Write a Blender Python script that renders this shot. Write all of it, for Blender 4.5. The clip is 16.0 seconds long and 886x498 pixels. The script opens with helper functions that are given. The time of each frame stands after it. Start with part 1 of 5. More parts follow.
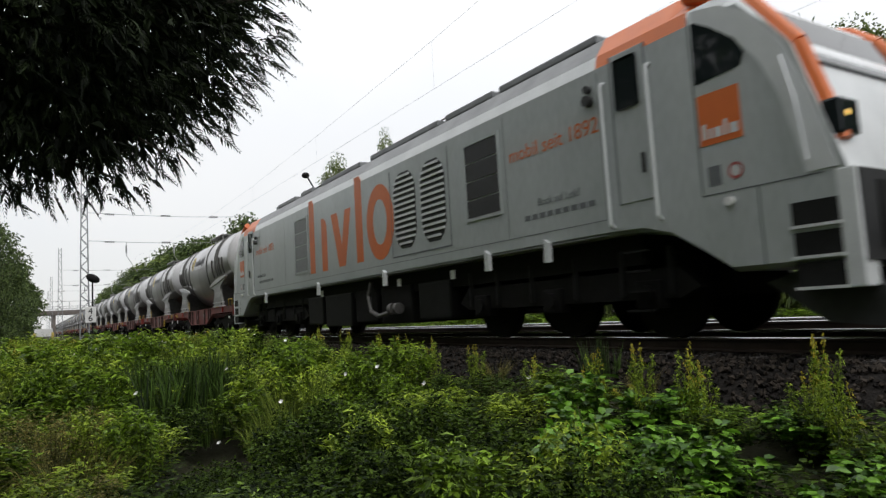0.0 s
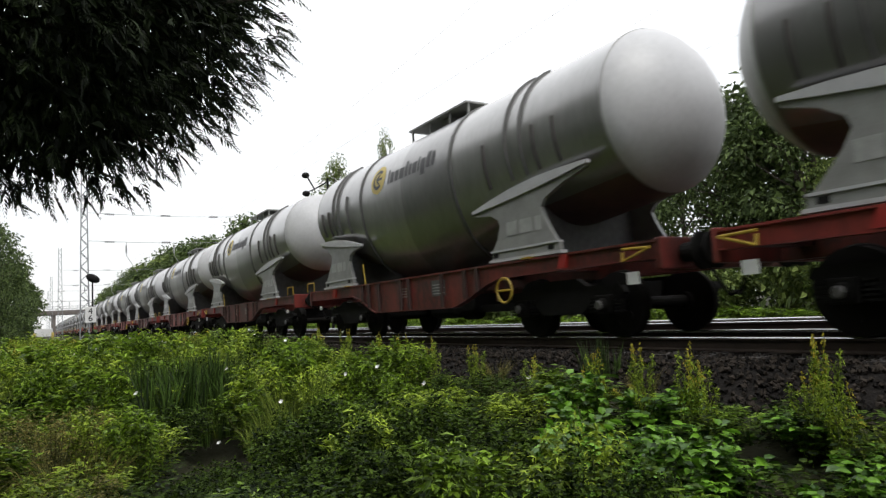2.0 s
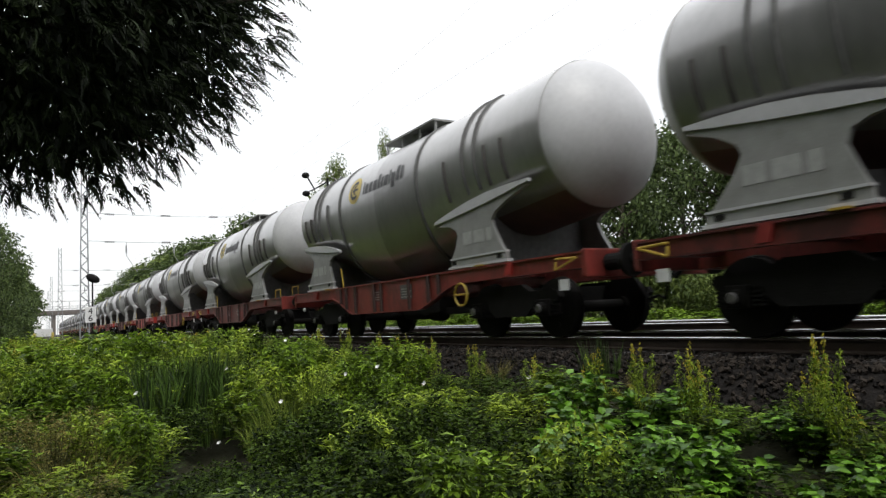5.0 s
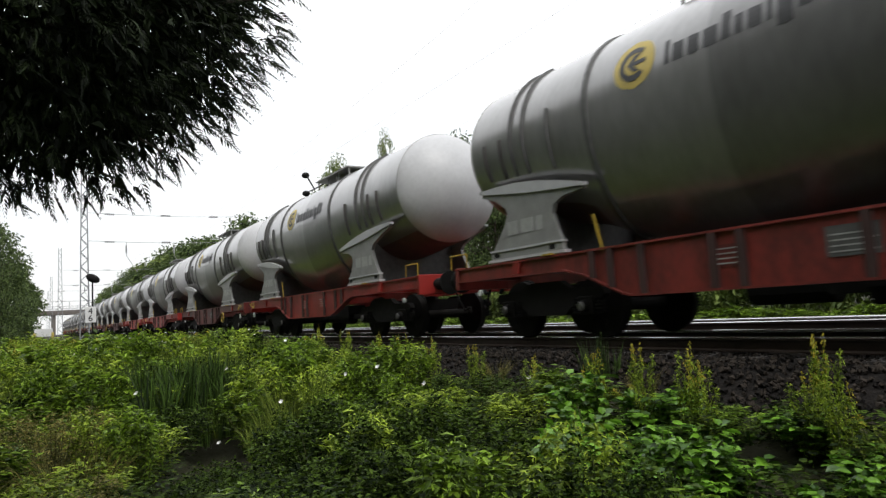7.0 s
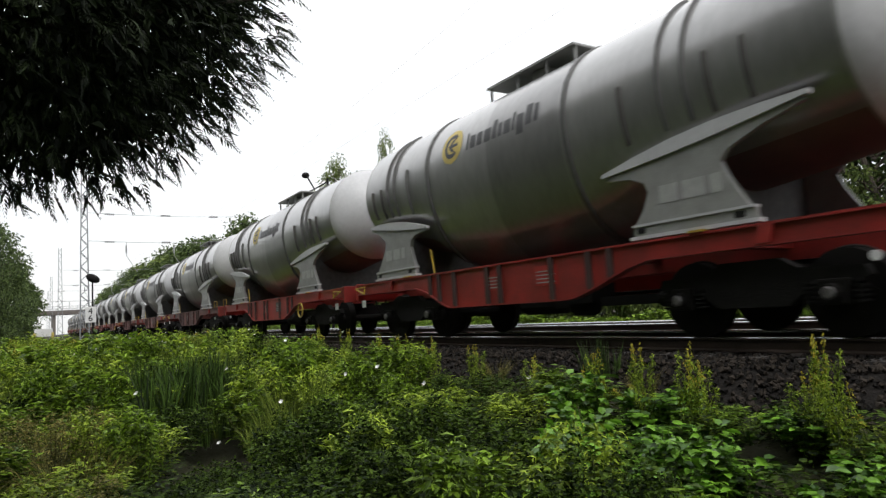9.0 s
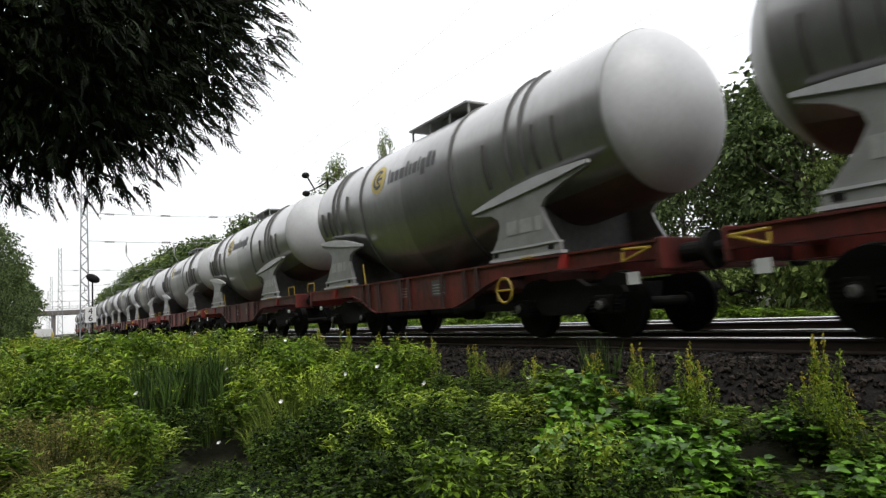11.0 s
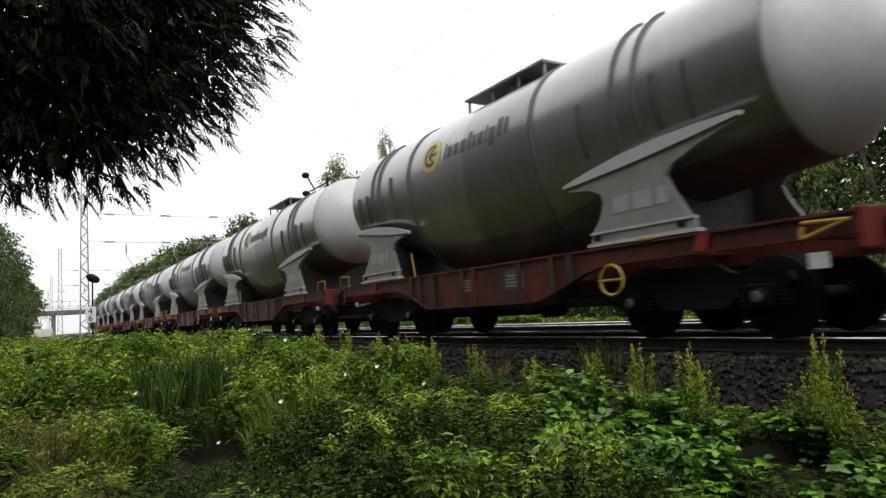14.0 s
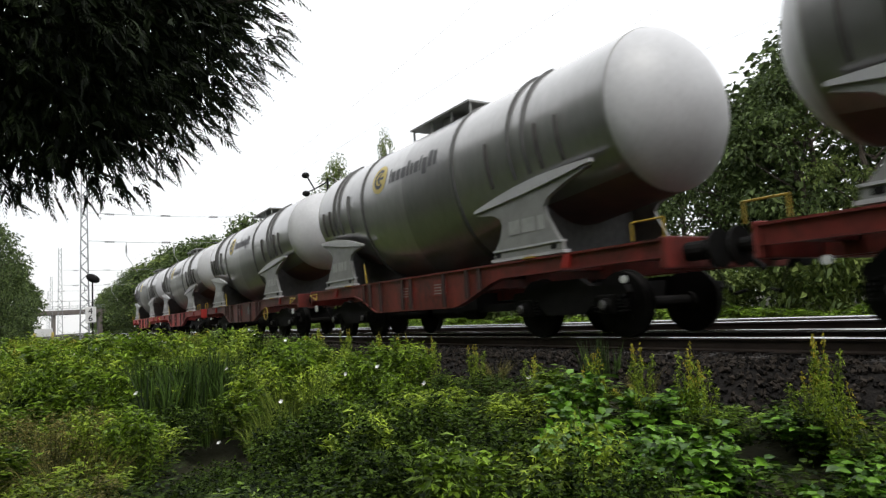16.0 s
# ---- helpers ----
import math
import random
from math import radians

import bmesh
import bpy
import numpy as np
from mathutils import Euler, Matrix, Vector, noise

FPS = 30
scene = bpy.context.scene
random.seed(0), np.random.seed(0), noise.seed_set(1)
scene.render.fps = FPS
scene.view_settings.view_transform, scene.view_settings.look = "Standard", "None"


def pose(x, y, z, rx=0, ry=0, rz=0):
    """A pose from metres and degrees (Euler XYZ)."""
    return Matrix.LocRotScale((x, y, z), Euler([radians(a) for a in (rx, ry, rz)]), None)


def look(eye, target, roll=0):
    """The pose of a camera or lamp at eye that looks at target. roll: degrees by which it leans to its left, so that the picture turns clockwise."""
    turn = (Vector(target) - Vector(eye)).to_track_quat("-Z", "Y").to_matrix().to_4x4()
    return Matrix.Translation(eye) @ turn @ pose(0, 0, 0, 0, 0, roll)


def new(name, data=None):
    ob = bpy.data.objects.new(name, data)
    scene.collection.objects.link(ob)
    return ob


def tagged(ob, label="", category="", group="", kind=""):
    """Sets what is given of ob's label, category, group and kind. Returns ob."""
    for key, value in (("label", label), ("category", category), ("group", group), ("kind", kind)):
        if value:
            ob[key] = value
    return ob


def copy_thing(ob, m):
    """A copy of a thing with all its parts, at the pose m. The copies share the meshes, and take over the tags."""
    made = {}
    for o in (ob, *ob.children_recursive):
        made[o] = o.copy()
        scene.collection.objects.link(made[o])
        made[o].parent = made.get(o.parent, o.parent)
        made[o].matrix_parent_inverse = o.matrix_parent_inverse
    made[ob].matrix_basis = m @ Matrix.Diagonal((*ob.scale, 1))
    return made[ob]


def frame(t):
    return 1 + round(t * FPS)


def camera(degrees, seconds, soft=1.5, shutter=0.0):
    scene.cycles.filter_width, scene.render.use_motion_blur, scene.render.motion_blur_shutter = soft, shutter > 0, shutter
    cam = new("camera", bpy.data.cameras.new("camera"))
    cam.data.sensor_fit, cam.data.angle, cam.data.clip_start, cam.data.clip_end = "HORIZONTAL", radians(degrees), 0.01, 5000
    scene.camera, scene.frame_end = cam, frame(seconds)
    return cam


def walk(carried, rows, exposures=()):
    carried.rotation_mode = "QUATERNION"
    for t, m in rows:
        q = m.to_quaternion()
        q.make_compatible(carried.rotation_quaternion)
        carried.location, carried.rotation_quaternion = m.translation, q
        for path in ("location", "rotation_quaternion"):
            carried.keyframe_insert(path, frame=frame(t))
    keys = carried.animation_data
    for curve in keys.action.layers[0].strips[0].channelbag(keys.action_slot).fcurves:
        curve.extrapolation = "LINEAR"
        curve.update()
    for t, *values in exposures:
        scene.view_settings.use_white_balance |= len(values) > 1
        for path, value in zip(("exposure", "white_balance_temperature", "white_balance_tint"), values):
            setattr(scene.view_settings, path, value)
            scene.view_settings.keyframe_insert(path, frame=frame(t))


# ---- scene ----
# camera: stands still beside the line, eye half a metre above the rail tops
EYE_Z = 0.489
cam = camera(67.99, 16.0, soft=1.35, shutter=0.12)
CAM_POSE = Matrix(((0.5232457, 0.11139307, 0.84487012, 0.0),
                   (0.85024868, -0.00149923, -0.52637908, 0.0),
                   (-0.05736833, 0.99377529, -0.09549628, EYE_Z),
                   (0, 0, 0, 1)))
walk(cam, [(0.0, CAM_POSE), (16.0, CAM_POSE)], exposures=[(0.0, -0.2), (0.5, -0.1), (1.0, 0.0), (2.0, 0.1), (16.0, 0.1)])

# ---- light: bright overcast sky, wide soft sun ----
SUN_EL, SUN_ROT = radians(56), radians(96)
world = bpy.data.worlds.new("overcast_sky")
scene.world = world
world.use_nodes = True
wn, wl = world.node_tree.nodes, world.node_tree.links
wn.clear()
w_out = wn.new("ShaderNodeOutputWorld")
w_bg = wn.new("ShaderNodeBackground")
w_sky = wn.new("ShaderNodeTexSky")
w_sky.sky_type = "NISHITA"
w_sky.sun_disc = False
w_sky.sun_elevation, w_sky.sun_rotation = SUN_EL, SUN_ROT
w_scale = wn.new("ShaderNodeMixRGB")
w_scale.blend_type = "MULTIPLY"
w_scale.inputs[0].default_value = 1.0
w_scale.inputs[2].default_value = (0.10, 0.10, 0.10, 1)
w_tc = wn.new("ShaderNodeTexCoord")
w_noise = wn.new("ShaderNodeTexNoise")
w_noise.inputs["Scale"].default_value = 2.2
w_noise.inputs["Detail"].default_value = 5
w_ramp = wn.new("ShaderNodeValToRGB")
w_ramp.color_ramp.elements[0].position = 0.25
w_ramp.color_ramp.elements[0].color = (0.90, 0.93, 0.97, 1)
w_ramp.color_ramp.elements[1].position = 0.62
w_ramp.color_ramp.elements[1].color = (1.02, 1.02, 1.02, 1)
w_mix = wn.new("ShaderNodeMixRGB")
w_mix.inputs[0].default_value = 0.90
# an overcast sky is about three times as bright overhead as at the horizon
w_sep = wn.new("ShaderNodeSeparateXYZ")
w_up = wn.new("ShaderNodeMapRange")
w_up.inputs["From Min"].default_value, w_up.inputs["From Max"].default_value = 0.0, 1.0
w_up.inputs["To Min"].default_value, w_up.inputs["To Max"].default_value = 0.93, 1.95
wl.new(w_tc.outputs["Generated"], w_sep.inputs[0])
wl.new(w_sep.outputs["Z"], w_up.inputs["Value"])
wl.new(w_tc.outputs["Generated"], w_noise.inputs["Vector"])
wl.new(w_noise.outputs["Fac"], w_ramp.inputs["Fac"])
wl.new(w_sky.outputs["Color"], w_scale.inputs[1])
wl.new(w_scale.outputs["Color"], w_mix.inputs[1])
wl.new(w_ramp.outputs["Color"], w_mix.inputs[2])
wl.new(w_mix.outputs["Color"], w_bg.inputs["Color"])
wl.new(w_bg.outputs["Background"], w_out.inputs["Surface"])
wl.new(w_up.outputs["Result"], w_bg.inputs["Strength"])
sun_data = bpy.data.lights.new("sun", "SUN")
sun_data.energy, sun_data.angle, sun_data.color = 1.3, radians(16), (1.0, 0.97, 0.92)
sun = new("sun", sun_data)
sun.matrix_basis = look((0, 0, 60), (-32.2, 3.4, 12))

# ---- materials ----


def material(name, color, rough=0.6, metal=0.0, var=0.25, scale=8.0, bump=0.0, fine=60.0, random_obj=0.0,
             island=0.0, second=None, translucent=0.0, streak=0.0, coat=0.0):
    """A principled surface whose colour wanders at two scales towards a second colour."""
    m = bpy.data.materials.new(name)
    m.use_nodes = True
    nt = m.node_tree
    n, l = nt.nodes, nt.links
    p = n["Principled BSDF"]
    p.inputs["Roughness"].default_value = rough
    p.inputs["Metallic"].default_value = metal
    p.inputs["Coat Weight"].default_value, p.inputs["Coat Roughness"].default_value = coat, 0.18
    col = (*color, 1)
    two = (*(second if second else [c * (1 - var) for c in color]), 1)
    tc = n.new("ShaderNodeTexCoord")
    mp = n.new("ShaderNodeMapping")
    if streak:
        mp.inputs["Scale"].default_value = (1, 1, streak)
    l.new(tc.outputs["Object"], mp.inputs["Vector"])
    big = n.new("ShaderNodeTexNoise")
    big.inputs["Scale"].default_value, big.inputs["Detail"].default_value = scale, 5
    small = n.new("ShaderNodeTexNoise")
    small.inputs["Scale"].default_value, small.inputs["Detail"].default_value = fine, 3
    l.new(mp.outputs["Vector"], big.inputs["Vector"])
    l.new(mp.outputs["Vector"], small.inputs["Vector"])
    add = n.new("ShaderNodeMath")
    add.operation = "MULTIPLY_ADD"
    add.inputs[1].default_value = 0.4
    l.new(small.outputs["Fac"], add.inputs[0])
    half = n.new("ShaderNodeMath")
    half.operation = "MULTIPLY"
    half.inputs[1].default_value = 0.6
    l.new(big.outputs["Fac"], half.inputs[0])
    l.new(half.outputs[0], add.inputs[2])
    fac = add.outputs[0]
    if random_obj or island:
        src = n.new("ShaderNodeObjectInfo") if random_obj else n.new("ShaderNodeNewGeometry")
        out = src.outputs["Random"] if random_obj else src.outputs["Random Per Island"]
        r = n.new("ShaderNodeMath")
        r.operation = "MULTIPLY_ADD"
        r.inputs[1].default_value = random_obj or island
        l.new(out, r.inputs[0])
        l.new(fac, r.inputs[2])
        c = n.new("ShaderNodeMath")
        c.operation = "SUBTRACT"
        c.inputs[1].default_value = (random_obj or island) / 2
        l.new(r.outputs[0], c.inputs[0])
        fac = c.outputs[0]
    ramp = n.new("ShaderNodeValToRGB")
    ramp.color_ramp.elements[0].position, ramp.color_ramp.elements[0].color = 0.32, two
    ramp.color_ramp.elements[1].position, ramp.color_ramp.elements[1].color = 0.68, col
    l.new(fac, ramp.inputs["Fac"])
    l.new(ramp.outputs["Color"], p.inputs["Base Color"])
    if bump:
        b = n.new("ShaderNodeBump")
        b.inputs["Strength"].default_value, b.inputs["Distance"].default_value = bump, 0.02
        l.new(small.outputs["Fac"], b.inputs["Height"])
        l.new(b.outputs["Normal"], p.inputs["Normal"])
    if translucent:
        tr = n.new("ShaderNodeBsdfTranslucent")
        l.new(ramp.outputs["Color"], tr.inputs["Color"])
        mx = n.new("ShaderNodeMixShader")
        mx.inputs[0].default_value = translucent
        l.new(p.outputs[0], mx.inputs[1])
        l.new(tr.outputs[0], mx.inputs[2])
        l.new(mx.outputs[0], n["Material Output"].inputs["Surface"])
    return m


def wet(m, ior):
    """A rain-wet, strongly mirroring clear coat."""
    p = m.node_tree.nodes["Principled BSDF"]
    p.inputs["Coat IOR"].default_value, p.inputs["Coat Roughness"].default_value = ior, 0.22
    p.inputs["Specular IOR Level"].default_value = 0.7


def glass_material(name, tint, rough=0.05):
    m = bpy.data.materials.new(name)
    m.use_nodes = True
    p = m.node_tree.nodes["Principled BSDF"]
    p.inputs["Base Color"].default_value = (*tint, 1)
    p.inputs["Roughness"].default_value = rough
    p.inputs["Specular IOR Level"].default_value = 0.35
    return m


def glow_material(name, color, strength):
    m = bpy.data.materials.new(name)
    m.use_nodes = True
    p = m.node_tree.nodes["Principled BSDF"]
    p.inputs["Base Color"].default_value = (*color, 1)
    p.inputs["Emission Color"].default_value = (*color, 1)
    p.inputs["Emission Strength"].default_value = strength
    return m


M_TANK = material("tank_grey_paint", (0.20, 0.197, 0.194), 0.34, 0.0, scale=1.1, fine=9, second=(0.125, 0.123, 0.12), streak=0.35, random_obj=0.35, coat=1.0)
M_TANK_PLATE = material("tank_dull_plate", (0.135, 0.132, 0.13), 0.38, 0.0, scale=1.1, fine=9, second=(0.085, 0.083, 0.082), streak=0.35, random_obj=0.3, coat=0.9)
M_PLATE = material("data_plate_grey", (0.42, 0.42, 0.41), 0.5, second=(0.30, 0.30, 0.29))
wet(M_TANK, 1.75)
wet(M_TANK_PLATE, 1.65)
# Paler than the shell: daylight on the open-facing caps is put into this grey.
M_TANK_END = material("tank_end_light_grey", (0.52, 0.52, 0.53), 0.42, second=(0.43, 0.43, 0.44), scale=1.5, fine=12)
# Rib grey: dark streaks, and the ribs' shadow lines painted in.
M_RIB = material("rib_streak_and_shade_grey", (0.075, 0.070, 0.066), 0.6, second=(0.035, 0.032, 0.03), scale=6)
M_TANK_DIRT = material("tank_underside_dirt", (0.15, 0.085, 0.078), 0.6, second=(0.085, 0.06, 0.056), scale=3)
M_BAND = material("dark_band", (0.12, 0.12, 0.115), 0.6, second=(0.06, 0.06, 0.06))
M_SADDLE = material("saddle_grey", (0.31, 0.31, 0.30), 0.5, second=(0.21, 0.21, 0.20), scale=4)
M_WAGON_RED = material("wagon_red", (0.23, 0.034, 0.026), 0.46, second=(0.05, 0.015, 0.013), scale=3.4, fine=26, random_obj=0.25, streak=0.4)
M_WAGON_BRIGHT = material("wagon_bright_red", (0.42, 0.030, 0.024), 0.45, second=(0.20, 0.022, 0.018), scale=2.5, random_obj=0.3)
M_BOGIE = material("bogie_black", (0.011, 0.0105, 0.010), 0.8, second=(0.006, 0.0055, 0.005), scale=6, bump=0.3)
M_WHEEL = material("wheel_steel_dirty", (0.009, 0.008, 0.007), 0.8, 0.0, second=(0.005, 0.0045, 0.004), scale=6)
M_CAP = material("worn_grey_cap", (0.16, 0.155, 0.15), 0.45, 0.4, second=(0.06, 0.055, 0.05), scale=9)
M_YELLOW = material("safety_yellow", (0.46, 0.31, 0.03), 0.5, second=(0.30, 0.20, 0.03))
M_LOGO_Y = material("logo_yellow", (0.58, 0.44, 0.09), 0.5, second=(0.46, 0.36, 0.10))
M_LOGO_G = material("logo_dark_grey", (0.040, 0.041, 0.043), 0.5)
M_WHITE = material("white_paint", (0.78, 0.78, 0.77), 0.45, second=(0.62, 0.62, 0.61))
M_LOCO = material("loco_silver_grey", (0.52, 0.55, 0.555), 0.32, 0.25, second=(0.40, 0.43, 0.43), scale=1.0, fine=14, streak=0.4)
M_LOCO_LIGHT = material("loco_light_grey", (0.74, 0.76, 0.77), 0.28, 0.15, second=(0.60, 0.62, 0.63), scale=2)
M_LOCO_ROOF = material("loco_roof_grey", (0.22, 0.23, 0.235), 0.42, 0.1, second=(0.12, 0.125, 0.13), scale=2)
M_ORANGE = material("loco_orange", (0.66, 0.16, 0.035), 0.40, second=(0.56, 0.13, 0.03), scale=3)
M_DARK = material("dark_mesh", (0.030, 0.031, 0.033), 0.55, second=(0.016, 0.016, 0.016), scale=12)
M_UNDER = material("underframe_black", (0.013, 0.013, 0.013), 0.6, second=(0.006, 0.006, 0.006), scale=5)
M_INTAKE = material("pale_intake_mesh", (0.24, 0.25, 0.25), 0.5, second=(0.16, 0.165, 0.17), scale=14)
M_NOTICE_RED = material("notice_red", (0.42, 0.10, 0.09), 0.5, second=(0.33, 0.08, 0.075))
M_FRAME = material("loco_panel_line", (0.16, 0.17, 0.18), 0.5)
M_WINDOW = glass_material("cab_glass", (0.012, 0.016, 0.018))
M_LAMP = glow_material("amber_lamp", (1.0, 0.62, 0.15), 1.2)
M_RAIL_TOP = material("rail_head_polished", (0.88, 0.88, 0.88), 0.24, 0.85, second=(0.6, 0.6, 0.6), scale=3)
M_RAIL = material("rail_rust", (0.055, 0.040, 0.032), 0.85, second=(0.028, 0.022, 0.019), scale=5)
M_SLEEPER = material("sleeper_concrete", (0.08, 0.072, 0.066), 0.85, second=(0.04, 0.036, 0.034), scale=5, random_obj=0.4)
M_BALLAST = material("ballast_stone", (0.036, 0.029, 0.023), 0.9, second=(0.008, 0.0068, 0.006), scale=9, island=0.9, bump=0.3)
M_BALLAST_FAR = material("ballast_bed", (0.016, 0.0135, 0.0115), 0.92, second=(0.007, 0.006, 0.0055), scale=14, fine=40, bump=0.6)
M_SOIL = material("soil_and_moss", (0.030, 0.031, 0.014), 0.9, second=(0.014, 0.013, 0.008), scale=1.5, fine=22, bump=0.5)
M_BARK = material("bark", (0.10, 0.08, 0.06), 0.9, second=(0.05, 0.04, 0.032), scale=5, bump=0.6, streak=0.2)
M_STEM = material("plant_stem", (0.12, 0.14, 0.045), 0.7, second=(0.08, 0.07, 0.03), scale=6)
M_GALV = material("galvanised_steel", (0.30, 0.31, 0.32), 0.5, 0.4, second=(0.20, 0.21, 0.22), scale=4)
M_CONCRETE = material("concrete", (0.17, 0.145, 0.13), 0.8, second=(0.11, 0.095, 0.085), scale=1)
M_CABLE = material("cable_dark", (0.32, 0.325, 0.33), 0.6)


for dull in (M_BOGIE, M_WHEEL, M_UNDER, M_SOIL, M_BALLAST, M_BALLAST_FAR, M_RAIL):
    dull.node_tree.nodes["Principled BSDF"].inputs["Specular IOR Level"].default_value = 0.2


def leaf_material(name, color, second, tr=0.25, rough=0.6, gloss=0.22):
    m = material(name, color, rough, second=second, scale=1.2, fine=7, island=0.75, translucent=tr * .55)
    m.node_tree.nodes["Principled BSDF"].inputs["Specular IOR Level"].default_value = gloss
    return m


M_LEAF = leaf_material("leaf_mid_green", (0.22, 0.35, 0.030), (0.045, 0.080, 0.009), rough=0.45, gloss=0.28)
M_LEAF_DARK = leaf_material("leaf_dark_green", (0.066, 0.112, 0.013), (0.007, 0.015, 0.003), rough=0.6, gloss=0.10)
M_LEAF_LIME = leaf_material("leaf_yellow_green", (0.31, 0.42, 0.036), (0.085, 0.13, 0.013))
M_LEAF_BROAD = leaf_material("leaf_fresh_green", (0.15, 0.32, 0.024), (0.035, 0.085, 0.010), rough=0.38, gloss=0.4)
M_LEAF_DRY = leaf_material("leaf_dry_olive", (0.27, 0.24, 0.070), (0.08, 0.085, 0.025))
M_BLADE = leaf_material("grass_blade", (0.20, 0.26, 0.040), (0.055, 0.09, 0.014))
M_REED = leaf_material("reed_blade", (0.085, 0.150, 0.030), (0.012, 0.025, 0.006), rough=0.35, gloss=0.5)
M_GOLD = leaf_material("goldenrod_flower", (0.42, 0.34, 0.03), (0.26, 0.24, 0.03))
M_BLOSSOM = material("white_blossom", (0.80, 0.80, 0.78), 0.6)
M_TREE_A = leaf_material("tree_leaf_green", (0.105, 0.150, 0.044), (0.040, 0.062, 0.020))
M_TREE_B = leaf_material("tree_leaf_light", (0.17, 0.22, 0.055), (0.075, 0.11, 0.030))
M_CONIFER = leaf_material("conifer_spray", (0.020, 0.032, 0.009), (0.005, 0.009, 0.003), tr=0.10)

# ---- mesh helpers ----


def part(name, bm, mat, parent=None, label="", smooth=False):
    me = bpy.data.meshes.new(name)
    bm.normal_update()
    bm.to_mesh(me)
    bm.free()
    for one in (mat if isinstance(mat, (list, tuple)) else [mat]):
        me.materials.append(one)
    if smooth:
        for f in me.polygons:
            f.use_smooth = True
    ob = new(name, me)
    if parent is not None:
        ob.parent = parent
    return tagged(ob, label)


def raw(name, verts, faces, mat, parent=None, smooth=False):
    me = bpy.data.meshes.new(name)
    me.from_pydata([tuple(v) for v in verts], [], [tuple(f) for f in faces])
    me.materials.append(mat)
    if smooth:
        for f in me.polygons:
            f.use_smooth = True
    ob = new(name, me)
    if parent is not None:
        ob.parent = parent
    return ob


def box(bm, x0, x1, y0, y1, z0, z1, bevel=0.0):
    r = bmesh.ops.create_cube(bm, size=1.0, matrix=Matrix.Translation(((x0 + x1) / 2, (y0 + y1) / 2, (z0 + z1) / 2))
                              @ Matrix.Diagonal((x1 - x0, y1 - y0, z1 - z0, 1)))
    if bevel:
        es = list({e for v in r["verts"] for e in v.link_edges})
        bmesh.ops.bevel(bm, geom=es, offset=bevel, segments=2, affect="EDGES", profile=0.6)
    return bm


def cyl(bm, a, b, r0, r1=None, seg=14):
    a, b = Vector(a), Vector(b)
    d = b - a
    m = Matrix.Translation((a + b) / 2) @ d.to_track_quat("Z", "Y").to_matrix().to_4x4()
    bmesh.ops.create_cone(bm, cap_ends=True, segments=seg, radius1=r0, radius2=r0 if r1 is None else r1, depth=d.length, matrix=m)
    return bm


def tube(bm, pts, r, seg=8):
    for a, b in zip(pts[:-1], pts[1:]):
        cyl(bm, a, b, r, seg=seg)
    return bm


def prism(bm, poly, y0, y1):
    """A slab whose side outline poly is given in x and z, from y0 to y1."""
    a = [bm.verts.new((x, y0, z)) for x, z in poly]
    b = [bm.verts.new((x, y1, z)) for x, z in poly]
    n = len(poly)
    bm.faces.new(a)
    bm.faces.new(b[::-1])
    for i in range(n):
        bm.faces.new((a[i], b[i], b[(i + 1) % n], a[(i + 1) % n]))
    bmesh.ops.recalc_face_normals(bm, faces=bm.faces)
    return bm


def ball(bm, c, r, seg=12, sq=(1, 1, 1)):
    bmesh.ops.create_uvsphere(bm, u_segments=seg, v_segments=max(6, seg // 2), radius=r,
                              matrix=Matrix.Translation(c) @ Matrix.Diagonal((*sq, 1)))
    return bm


def B():
    return bmesh.new()


def text_part(name, words, size, x, y, z, mat, parent, label=""):
    """Flat raised lettering that faces the side of the line where the camera stands (towards -y)."""
    cu = bpy.data.curves.new(name, "FONT")
    cu.body, cu.size, cu.extrude, cu.align_x = words, size, 0.002, "LEFT"
    tmp = bpy.data.objects.new(name, cu)
    scene.collection.objects.link(tmp)
    me = bpy.data.meshes.new_from_object(tmp.evaluated_get(bpy.context.evaluated_depsgraph_get()))
    bpy.data.objects.remove(tmp)
    me.materials.clear()
    me.materials.append(mat)
    me.transform(pose(x, y, z, 90, 0, 0))
    ob = new(name, me)
    ob.parent = parent
    return tagged(ob, label)


# ---- the train's run along the line ----
TRACK_Y = 7.80
PITCH = 13.187


def run(t):
    return 16.5846 * t + 0.0852 * t * t - 0.000743 * t ** 3


# ---- setting: ground, tracks, ballast ----
def ground_z(x, y):
    """Height of the soil: a shallow trough before the bank, level beyond the tracks."""
    if y > 17:
        return -0.42 + 0.03 * (y - 17)
    if y > 5.2:
        return -0.62
    along, across = -.975 * x + .221 * y, .221 * x + .975 * y
    ditch = .55 * math.exp(-(((along - 8.0) / 1.8) ** 2 + (across / .38) ** 2))
    far = min(1.0, max(0.0, (-x - 6) / 16))
    low = -1.12 + 0.52 * far - ditch
    t = min(1.0, max(0.0, (y - 3.0) / 2.2))
    return low + (-0.62 - low) * t * t * (3 - 2 * t) + 0.06 * noise.noise((x * 0.6, y * 0.6, 0))


